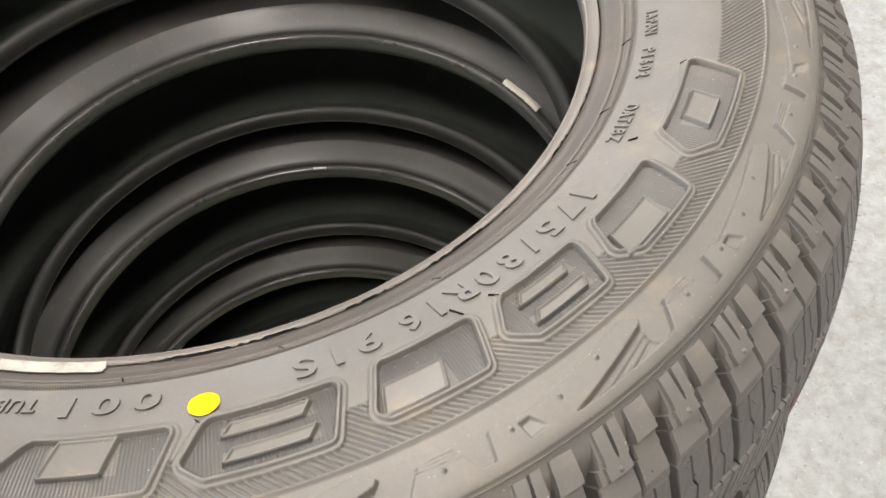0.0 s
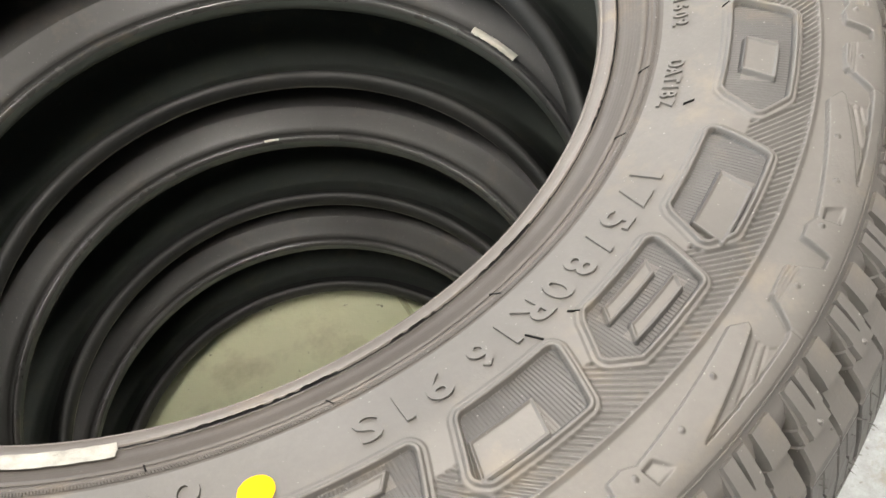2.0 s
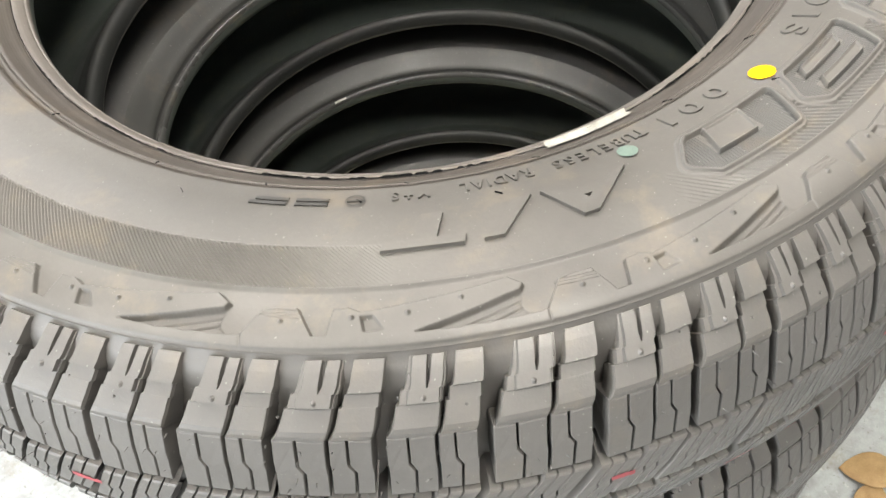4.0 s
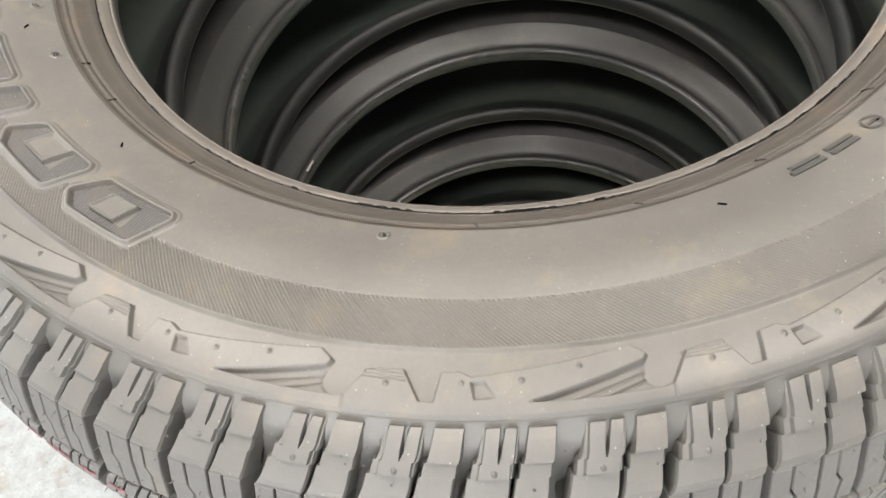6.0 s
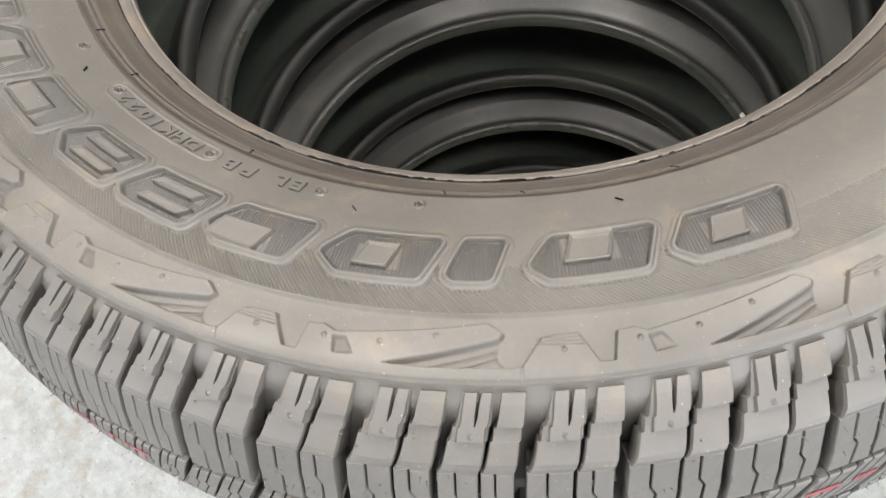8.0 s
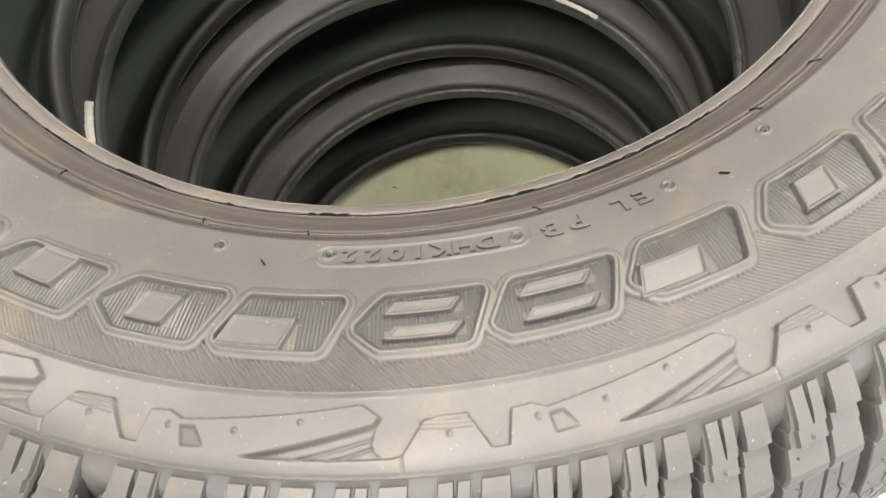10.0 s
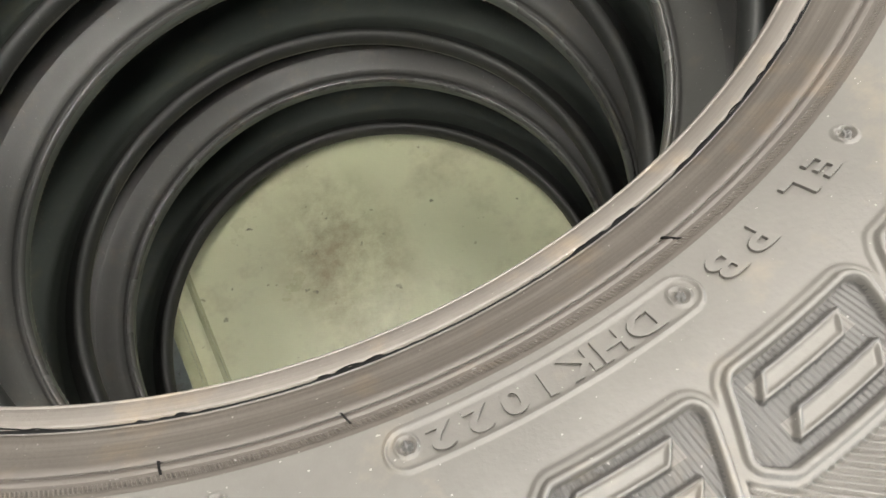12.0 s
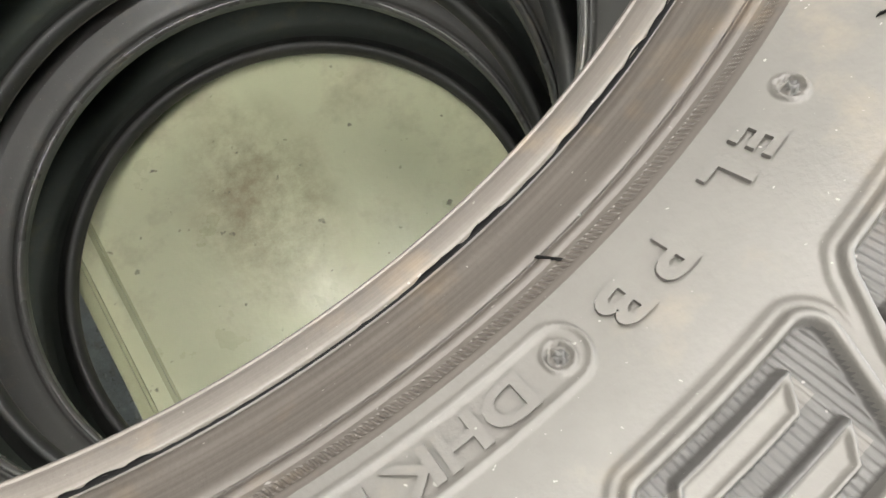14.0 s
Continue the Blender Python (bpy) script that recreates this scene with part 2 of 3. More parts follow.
# ---- tyre shapes: radius and height, measured from the upper bead ----
TOE_RINGS = 11
OUTER = [(0.2030, -0.0020), (0.2034, -0.0002), (0.2041, 0.0010), (0.20425, 0.0008), (0.2046, 0.0014), (0.2054, 0.0022), (0.2072, 0.0037), (0.2092, 0.0051), (0.2097, 0.0050), (0.2099, 0.0036), (0.2106, 0.0037),
         (0.2112, 0.0046), (0.2135, 0.0058), (0.2160, 0.0079), (0.2185, 0.0103), (0.2208, 0.0126), (0.2211, 0.0123), (0.2214, 0.0132), (0.2226, 0.0147),
         (0.2229, 0.0143), (0.2232, 0.0150), (0.2238, 0.0152), (0.2266, 0.0172)]
SIDE = [(0.2266, 0.0172), (0.230, 0.0187), (0.235, 0.0208), (0.240, 0.0230), (0.245, 0.0250), (0.250, 0.0266), (0.256, 0.0280), (0.262, 0.0290), (0.268, 0.0297),
        (0.275, 0.0302), (0.281, 0.0304), (0.287, 0.0302), (0.293, 0.0296), (0.298, 0.0287), (0.3025, 0.0271), (0.3042, 0.0258)]
SHOULDER = [(0.3042, 0.0258), (0.3046, 0.0246), (0.3080, 0.0226), (0.3108, 0.0188), (0.3126, 0.0100), (0.3142, -0.0010), (0.3185, -0.0140), (0.3235, -0.0280)]
INNER = [(0.2030, -0.0020), (0.2031, -0.0060), (0.2036, -0.0095), (0.2060, -0.0128), (0.2090, -0.0138), (0.2120, -0.0115), (0.2126, -0.0100), (0.2160, -0.0072), (0.2168, -0.0052), (0.2230, 0.0000), (0.2236, 0.0018),
         (0.2330, 0.0076), (0.2338, 0.0100), (0.2420, 0.0132), (0.2428, 0.0148), (0.2500, 0.0170), (0.2700, 0.0205), (0.2900, 0.0190), (0.3050, 0.0110), (0.3130, -0.0020), (0.3165, -0.0180), (0.3185, -0.0350)]
# the tyres below: a rounded toe, a sharp groove and one smooth rim band
TOE = [(0.2030, -0.0020), (0.2033, -0.0002), (0.2040, 0.0012), (0.2050, 0.0019), (0.2060, 0.0020), (0.2066, 0.0014)]
GROOVE = [(0.2066, 0.0014), (0.2070, -0.0004), (0.2080, -0.0006), (0.2092, 0.0006), (0.2098, 0.0026)]
RIM_BAND = [(0.2098, 0.0026), (0.2108, 0.0044), (0.2135, 0.0064), (0.2170, 0.0092), (0.2205, 0.0124), (0.2235, 0.0150), (0.2266, 0.0172)]
SR, SZ = np.array([p[0] for p in SIDE]), np.array([p[1] for p in SIDE])
_fine = np.linspace(SR[0], SR[-1], 400)
_soft = np.interp(_fine, SR, SZ)
_soft = np.convolve(np.pad(_soft, 12, mode="reflect", reflect_type="odd"), np.ones(25) / 25, "valid")


def side_z(r):
    return np.interp(r, _fine, _soft)


def crown(z, mid, half):
    """Radius of the tread's running face at height z."""
    u = abs(z - mid) / half
    return 0.3402 - 0.025 * u ** 2


def full_width(profile, width):
    """The mirror image of a profile for the lower side of a tyre of that width."""
    return [(r, 0.061 - width - z) for r, z in profile]


def prism(poly, top, base, inset=0.0006):
    """A tread block: a polygon of (angle, height) with a slightly smaller crown; top and base give the radius at a height."""
    k = len(poly)
    ca, cz = sum(p[0] for p in poly) / k, sum(p[1] for p in poly) / k
    verts, faces = [], []
    for level in range(3):
        for a, z in poly:
            if level == 2:
                a2, z2 = a + (ca - a) * 0.07, z + (cz - z) * 0.05
                rr = top(z2)
            else:
                a2, z2 = a, z
                rr = base(z) if level == 0 else top(z) - inset
                if level == 0 and z > 0.006:
                    z2 = z - 0.0135
            verts.append((rr * math.cos(a2), rr * math.sin(a2), z2))
    for level in range(2):
        for i in range(k):
            j = (i + 1) % k
            faces.append((level * k + i, level * k + j, level * k + k + j, level * k + k + i))
    faces.append(tuple(range(2 * k, 3 * k)))
    return verts, faces


# the wide grooves of the shoulder follow at uneven pitches, as on most tyres against noise
GROOVES = [70.3, 76.5, 82.5, 88.8, 95.3, 101.3, 106.5, 111.5, 116.3, 120.5, 125.0, 130.2, 135.9, 141.3, 146.4, 152.1, 158.0, 164.2, 170.0, 175.6, 181.4, 187.4,
           193.3, 199.1, 205.0, 210.9, 216.8, 222.6, 228.5, 235.4, 241.7, 248.7, 254.7, 260.3, 264.5, 269.0, 273.5]
GROOVES += [273.5 + 5.6 * k for k in range(1, 28)]
PITCHES = (4.4, 5.0, 5.6, 6.1, 6.8)
UNITS = []
for here, after in zip(GROOVES, GROOVES[1:] + [430.3]):
    size = min(PITCHES, key=lambda p: abs(p - (after - here)))
    UNITS.append((math.radians(here - 0.10 * size), size))


LUG_LINE = [(0.3056, 0.0240), (0.3090, 0.0221), (0.3130, 0.0196), (0.3150, 0.0183), (0.3152, 0.0182), (0.3190, 0.0157), (0.3192, 0.0156), (0.3230, 0.0130), (0.3256, 0.0111), (0.3267, 0.0094), (0.3271, 0.0076)]


def shoulder_piece(u0, u1, lean, pad, slit, turn, wide):
    """One shoulder block in the unit's own angle: it grows out of the sidewall's edge and leans over the shoulder to the running face.
    pad: how many rows its raised pad covers; slit: a tapering notch and a little boss on the pad; wide: how far the two flanks spread."""
    verts, faces = [], []
    k = len(LUG_LINE)
    base = [(r - 0.0005 - 0.0095 * i / 10, z - 0.0010 - 0.0135 * i / 10) for i, (r, z) in enumerate(LUG_LINE)]
    mid = u0 + (0.54 if slit else 0.5) * (u1 - u0)
    m = 11
    for i, (r, z) in enumerate(LUG_LINE):
        s = i / (k - 1)
        left, right = u0 - wide[0] * s, u1 + wide[1] * s
        inset = (0.012 + 0.10 * s) if slit else 0.012
        notch = (0.020 * (1 - i / 4) + 0.003) if slit and i < 4 else 0.012
        cols = [left, left + 0.016, left + 0.02 + inset, left + 0.035 + inset, mid - notch - 0.006, mid, mid + notch + 0.006, right - 0.045, right - 0.034, right - 0.016, right]
        lift = (0.0013, 0.0016, 0.0018, 0.0019, 0.0019, 0.0020)[min(i, 5)] if i < pad else 0.0
        for c, u in enumerate(cols):
            up = lift if 3 <= c <= 7 else (lift * 0.15 if slit else lift)
            rr, zz = r + up * 0.55, z + up
            if c in (0, m - 1):
                rr, zz = r - 0.0008, z - 0.0012
            elif c == 5 and slit and i < 3:
                rr, zz = r - (0.0004, 0.0020, 0.0016)[i], z - (0.0007, 0.0034, 0.0026)[i]
            a = (u + lean * (1 - s)) * turn
            verts.append((rr * math.cos(a), rr * math.sin(a), zz))
    for i in range(k - 1):
        for c in range(m - 1):
            faces.append((i * m + c, i * m + c + 1, i * m + m + c + 1, i * m + m + c))
    n0 = len(verts)
    for i, (r, z) in enumerate(base):
        s = i / (k - 1)
        for u, sg in ((u0, -wide[0]), (u1, wide[1])):
            a = (u + sg * s + lean * (1 - s)) * turn
            verts.append((r * math.cos(a), r * math.sin(a), z))
    for i in range(k - 1):
        faces.append((i * m, i * m + m, n0 + 2 * i + 2, n0 + 2 * i))
        faces.append((i * m + m - 1, n0 + 2 * i + 1, n0 + 2 * i + 3, i * m + 2 * m - 1))
    faces.append(tuple((k - 1) * m + c for c in range(m)) + (n0 + 2 * k - 1, n0 + 2 * k - 2))
    faces.append(tuple(c for c in reversed(range(m))) + (n0, n0 + 1))
    if slit:
        r, z, n1, w = 0.3176 + 0.0011, 0.0166 + 0.0020, len(verts), 0.0011
        a0 = (mid + lean * 0.55) * turn
        for q in range(6):
            t = q * math.pi / 3
            dr, da = w * math.cos(t), w * math.sin(t) / r
            verts.append(((r + dr) * math.cos(a0 + da), (r + dr) * math.sin(a0 + da), z - dr * 0.64))
        verts.append(((r + 0.0005) * math.cos(a0), (r + 0.0005) * math.sin(a0), z + 0.0009))
        faces += [(n1 + q, n1 + (q + 1) % 6, n1 + 6) for q in range(6)]
    return verts, faces


def zigzag(u, z0, z1, amp):
    """A sipe: straight, a short jog, straight again."""
    return [(u - amp, z0), (u - amp * 0.8, z0 + (z1 - z0) * 0.42), (u + amp, z0 + (z1 - z0) * 0.56), (u + amp * 0.8, z1)]


def strip_blocks(u0, u1, z0, z1, sipes, slant, mid, half, turn):
    """A block of the running face, cut by zigzag sipes into slices; units of angle along, metres across."""
    top = lambda z: crown(z, mid, half)
    base = lambda z: crown(z, mid, half) - 0.0150
    cuts = [u0] + [u0 + (u1 - u0) * (i + 1) / (sipes + 1) for i in range(sipes)] + [u1]
    out = []
    for i in range(len(cuts) - 1):
        gap = 0.011
        a = zigzag(cuts[i] + (gap if i else 0), z0, z1, 0.034 if i else 0.006)
        b = zigzag(cuts[i + 1] - (gap if i < sipes else 0), z0, z1, 0.034 if i < sipes else 0.006)
        poly = [((u + slant * (z - z0) / (z1 - z0)) * turn, z) for u, z in a] + [((u + slant * (z - z0) / (z1 - z0)) * turn, z) for u, z in reversed(b)]
        out.append(prism(poly, top, base))
    return out


def joined(pieces):
    verts, faces = [], []
    for v, f in pieces:
        k = len(verts)
        verts += v
        faces += [tuple(i + k for i in q) for q in f]
    return verts, faces


def turned(piece, a):
    c, s = math.cos(a), math.sin(a)
    return [(c * x - s * y, s * x + c * y, z) for x, y, z in piece[0]], piece[1]


def flipped(piece, width):
    """The same block on the tyre's lower side."""
    return [(x, -y, 0.061 - width - z) for x, y, z in piece[0]], piece[1]


LUGS = [(0.20, 0.610, 6, True, (0.05, 0.02)), (0.675, 0.985, 4, False, (0.02, 0.05))]


def running_face(width, turn):
    """All blocks of one unit below the upper shoulder lugs."""
    mid, half = 0.0305 - width / 2, width / 2
    unit = []
    edge, top = 0.0072, -0.0205
    low = 0.061 - width - edge
    a, b = mid + 0.003, mid - 0.003
    for u0, u1, z0, z1, sipes, slant in ((0.155, 0.625, edge, top, 1, -0.05), (0.66, 1.035, edge, top + 0.0015, 1, -0.05),
                                         (0.06, 0.50, top - 0.0045, a, 2, -0.40), (0.57, 1.00, top - 0.0025, a + 0.002, 2, -0.40),
                                         (-0.22, 0.22, b, 0.061 - width - top + 0.0045, 2, -0.40), (0.30, 0.72, b - 0.002, 0.061 - width - top + 0.0025, 2, -0.40),
                                         (0.185, 0.625, 0.061 - width - top, low, 1, -0.05), (0.66, 1.005, 0.061 - width - top - 0.0015, low, 1, -0.05)):
        unit += strip_blocks(u0, u1, z0, z1, sipes, slant, mid, half, turn)
    return unit


def tyre_body(name, width, detailed):
    """The hollow carcass of a tyre: outer skin with a plain lower side, liner and two beads."""
    thing = new(name)
    lower_out = full_width(OUTER + SIDE[1:] + SHOULDER[1:], width)
    shell = SHOULDER[0:] + list(reversed(lower_out[len(OUTER) + len(SIDE) - 2:]))
    lathe("tread_base", shell, M_TREAD, thing, 360)
    lathe("lower_sidewall", list(reversed(lower_out[:len(OUTER) + len(SIDE) - 1])), M_SIDE, thing, 240)
    low = list(reversed(full_width(INNER, width)))
    lathe("inner_liner", INNER + low[:-9], M_LINER, thing, 288)
    lathe("lower_bead", low[-10:], M_LOW, thing, 288, label="lower bead with shade put into its colour")
    if detailed:
        lathe("bead", OUTER[:TOE_RINGS], M_BEAD, thing, 480, label="smooth worn bead toe")
        lathe("rim_channel", OUTER[TOE_RINGS - 1:TOE_RINGS + 6], M_CHANNEL, thing, 480, label="darker smooth rim channel")
        lathe("rim_line", OUTER[TOE_RINGS + 4:], M_CHANNEL, thing, 480)
    else:
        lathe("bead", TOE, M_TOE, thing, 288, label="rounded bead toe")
        lathe("rim_channel", GROOVE, M_GROOVE, thing, 288, label="narrow rim groove darkened for shade")
        lathe("rim_band", RIM_BAND, M_BAND, thing, 288, label="smooth rim band, its grey darkened for shade")
        lathe("upper_sidewall", SIDE, M_SHADED, thing, 240)
    return thing

# ---- the stack ----
TOP = 0.710
WIDTHS = [0.168, 0.154, 0.160, 0.158]
CENTRES = [(0, 0), (0.0155, -0.0070), (0.0095, -0.0088), (0.0018, -0.0119)]
TURNS = [0, 67, 140, 211]
stack = []
height = TOP
for i, width in enumerate(WIDTHS):
    tyre = tyre_body("tyre", width, i == 0)
    tyre.matrix_world = pose(*CENTRES[i], height, 0, 0, TURNS[i])
    height -= width
    stack.append(tyre)
tagged(stack[0], "black all-terrain tyre on top of the stack, moulded lettering, dusty", "tyre", "stacked tyres")
for tyre in stack[1:]:
    tagged(tyre, "black all-terrain tyre lying flat within the stack", "tyre", "stacked tyres")

LUG_PIECES = {p: [shoulder_piece(LUGS[k][0], LUGS[k][1], 0.24, LUGS[k][2], LUGS[k][3], radians(p), LUGS[k][4]) for k in (0, 1)] for p in PITCHES}
for i, width in enumerate(WIDTHS):
    rows = {}
    for p in PITCHES:
        rows[p] = running_face(width, radians(p)) + [flipped(q, width) for q in LUG_PIECES[p]] + (LUG_PIECES[p] if i else [])
    face = joined([turned(q, at) for at, p in UNITS for q in rows[p]])
    mesh_object("tread", *face, M_TREAD, stack[i], "deep blocks cut by fine sipes", smooth=False)
LUG_MESHES = {}
for p in PITCHES:
    for k in (0, 1):
        me = bpy.data.meshes.new("shoulder_block")
        me.from_pydata(LUG_PIECES[p][k][0], [], LUG_PIECES[p][k][1])
        me.materials.append(M_TREAD)
        LUG_MESHES[p, k] = me
for at, p in UNITS:
    for k in (0, 1):
        ob = new("shoulder_block", LUG_MESHES[p, k])
        ob.parent = stack[0]
        ob.matrix_local = pose(0, 0, 0, 0, 0, math.degrees(at))


# ---- moulded relief of the upper sidewall ----
def poly_distance(px, py, poly):
    """Signed distance of points to a polygon, negative inside."""
    d = np.full(px.shape, 1e9)
    inside = np.zeros(px.shape, bool)
    k = len(poly)
    for i in range(k):
        (ax, ay), (bx, by) = poly[i], poly[(i + 1) % k]
        ex, ey = bx - ax, by - ay
        wx, wy = px - ax, py - ay
        t = np.clip((wx * ex + wy * ey) / (ex * ex + ey * ey + 1e-12), 0, 1)
        d = np.minimum(d, (wx - ex * t) ** 2 + (wy - ey * t) ** 2)
        c = (ay > py) != (by > py)
        with np.errstate(divide="ignore", invalid="ignore"):
            cross = px < (bx - ax) * (py - ay) / (by - ay + 1e-15) + ax
        inside ^= c & cross
    d = np.sqrt(d)
    return np.where(inside, -d, d)


def step(d, w=0.0005):
    """1 inside, 0 outside, with a soft flank."""
    return np.clip(0.5 - d / w, 0, 1)


NA = 5400
ang = np.linspace(-180, 180, NA, endpoint=False)
rad = np.concatenate([np.linspace(SR[0], 0.2470, 42, endpoint=False), np.linspace(0.2470, SR[-1], 146)])
NR = len(rad)
AA, RR = np.meshgrid(ang, rad, indexing="ij")
H = np.zeros(AA.shape)
SMOOTH = np.zeros(AA.shape)
MID = 0.262


def window(a0, a1):
    i0, i1 = max(0, int((a0 + 180) / 360 * NA)), min(NA, int((a1 + 180) / 360 * NA) + 1)
    return slice(i0, i1)


def arc(a, centre):
    return np.radians(a - centre) * MID


# band edges: a fine ridge between lettering and outer band
H += 0.0003 * step(np.abs(RR - 0.2812) - 0.0003)
H -= 0.0003 * (RR > 0.2812)


WHOLE = 2 * math.pi * MID / 1000


def hatch(a0, a1, r0, r1, pitch, height, slant, ends=(1, 1), toned=True):
    s = window(a0 - 1, a1 + 1)
    a, r = AA[s], RR[s]
    x = np.radians(a) * MID + (r - MID) * slant
    wave = 0.5 + 0.5 * np.sin(2 * np.pi * x / pitch)
    fade = (np.clip((a - a0) / 9, 0, 1) if ends[0] else 1) * (np.clip((a1 - a) / 9, 0, 1) if ends[1] else 1)
    m = step(r0 - r, 0.0006) * step(r - r1, 0.0006) * fade
    H[s] -= height * m * wave
    SMOOTH[s] = np.maximum(SMOOTH[s], 0.45 * m * toned)


hatch(46, 181, 0.2625, 0.2805, WHOLE, 0.0010, -1.0, (1, 0), False)
hatch(-181, -123, 0.2625, 0.2805, WHOLE, 0.0010, -1.0, (0, 1), False)
hatch(-101, 8, 0.2625, 0.2805, 0.0026, 0.0008, -1.0)


def emblem(centre, width, r0, r1, bars, cut):
    """A plain slanted plate with a raised rim, a sunk ribbed field and raised bars; used in rows where the tyre has its large marks."""
    s = window(centre - width / 2 - 2.5, centre + width / 2 + 2.5)
    x, y = -arc(AA[s], centre), RR[s]
    w = np.radians(width) * MID / 2 - 0.0022
    q, b, t = min(cut, w * 0.8), r0 + 0.0024, r1 - 0.0024
    lean = 0.0034
    poly = [(-w - lean, b), (w - lean - q * 0.3, b), (w - lean, b + q * 0.3), (w + lean, t - q), (w + lean - q, t), (-w + lean, t)]
    mx, my = 0.0, (b + t) / 2
    poly = [(px + (mx - px) * 0.0030 / w, py + (my - py) * 0.0030 / ((t - b) / 2)) for px, py in poly]
    d = poly_distance(x, y, poly) - 0.0030
    old = H[s]
    halo = step(d - 0.0024, 0.0007)
    h = old * (1 - halo) + 0.0004 * halo
    h = h + 0.0010 * step(np.abs(d) - 0.0007, 0.0004)
    field = step(d + 0.0010, 0.0005)
    ribs = 0.5 + 0.5 * np.sin(2 * np.pi * x / 0.00125)
    h = h - field * (0.0009 + 0.00022 * ribs)
    for bx0, bx1, by0, by1 in bars:
        k = [(-w + 2 * w * bx0, b + (t - b) * by0), (-w + 2 * w * bx1, b + (t - b) * by0), (-w + 2 * w * bx1 + lean, b + (t - b) * by1), (-w + 2 * w * bx0 + lean, b + (t - b) * by1)]
        e = poly_distance(x, y, k)
        h = h * (1 - step(e - 0.0004)) + step(e - 0.0004) * (0.0004 + 0.0007 * step(np.abs(e) - 0.0005))
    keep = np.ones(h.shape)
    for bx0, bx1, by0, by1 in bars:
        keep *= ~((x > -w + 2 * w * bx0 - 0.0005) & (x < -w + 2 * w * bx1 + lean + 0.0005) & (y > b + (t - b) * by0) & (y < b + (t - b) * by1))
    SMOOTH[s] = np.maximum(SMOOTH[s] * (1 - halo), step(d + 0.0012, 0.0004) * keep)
    H[s] = h


TWO = [(0.16, 0.72, 0.18, 0.38), (0.16, 0.72, 0.60, 0.80)]
SLOT = [(0.34, 0.66, 0.24, 0.74)]
LOW = [(0.38, 0.94, 0.42, 0.92)]
UP = [(0.30, 0.68, 0.06, 0.62)]
for centre, width, bars, cut in ((163, 9.6, SLOT, 0.005), (152.4, 9.6, UP, 0.005), (143.6, 4.6, [], 0.001), (136.2, 9.2, SLOT, 0.007), (126, 8.6, LOW, 0.006), (117, 8.6, TWO, 0.003),
                                 (108.2, 8.6, TWO, 0.007), (99.1, 8.2, LOW, 0.001), (90.6, 8.6, SLOT, 0.008), (81.6, 8.6, UP, 0.006), (71.8, 8.4, TWO, 0.006)):
    emblem(centre, width, 0.2480, 0.2722, bars, cut)
for centre, width, bars, cut in ((-31.8, 12.4, SLOT, 0.008), (-45.6, 10.2, LOW, 0.006), (-57.0, 9.8, TWO, 0.007), (-68.0, 9.4, LOW, 0.002), (-80.2, 11.2, TWO, 0.006), (-92.6, 11.8, UP, 0.008)):
    emblem(centre, width, 0.2475, 0.2748, bars, cut)

# outer band: the stepped skyline that repeats round the tyre
for n in range(18):
    a0 = 6.7 + 20 * n
    a0 = (a0 + 180) % 360 - 180
    s = window(a0 - 1.5, a0 + 22)
    for wrap in ((0,) if a0 + 22 < 180 and a0 - 1.5 > -180 else (0, 360)):
        s = window(a0 - 1.5 - wrap, a0 + 22 - wrap)
        x, y = AA[s] - (a0 - wrap), RR[s]
        k = math.radians(1) * 0.295
        px = x * k
        own = (x >= 0) & (x < 20)
        sky_line = [(0, 0.2990), (1.3, 0.2896), (3.6, 0.2890), (4.7, 0.2990), (5.6, 0.2992), (6.0, 0.2898), (7.1, 0.2893), (7.9, 0.2911), (17.9, 0.2847), (18.9, 0.2885), (18.6, 0.2905), (11.4, 0.2996), (19.2, 0.2996), (20, 0.2990), (20, 0.3036), (0, 0.3036)]
        d = poly_distance(px, y, [(a * k, r) for a, r in sky_line])
        h = 0.0017 * step(d, 0.0005) - 0.0004
        dart = poly_distance(px, y, [(11.9 * k, 0.2992), (18.6 * k, 0.2912), (18.3 * k, 0.2962), (18.9 * k, 0.2992)])
        h -= 0.0003 * step(dart, 0.0006)
        for q in (0.34, 0.68):
            line = poly_distance(px, y, [((11.9 + 6 * q) * k, 0.2995), (18.4 * k, 0.2912 + 0.007 * q), (18.45 * k, 0.2916 + 0.007 * q), ((12.1 + 6 * q) * k, 0.2998)])
            h -= 0.0005 * step(line - 0.0001, 0.0004)
        pit = poly_distance(px, y, [(7.9 * k, 0.2932), (8.7 * k, 0.2930), (9.4 * k, 0.2980), (8.1 * k, 0.2982)])
        h -= 0.0013 * step(pit, 0.0008) * np.clip((9.6 - x) / 1.5, 0, 1)
        for q in (0.2904, 0.2915, 0.2926):
            rib = np.abs(y - q - 0.00025 * (x - 2.5)) - 0.0002
            h -= 0.0006 * step(rib, 0.0004) * ((x > 1.0) & (x < 3.9))
        for pa, pr in ((2.6, 0.2946), (7.3, 0.2935), (11.0, 0.2930), (14.6, 0.2898)):
            h += 0.0009 * step(np.hypot(px - pa * k, y - pr) - 0.0006, 0.0008)
        band = step(0.2822 - y, 0.0008) * step(y - 0.3038, 0.0006)
        H[s] = np.where(own, H[s] + h * band, H[s])

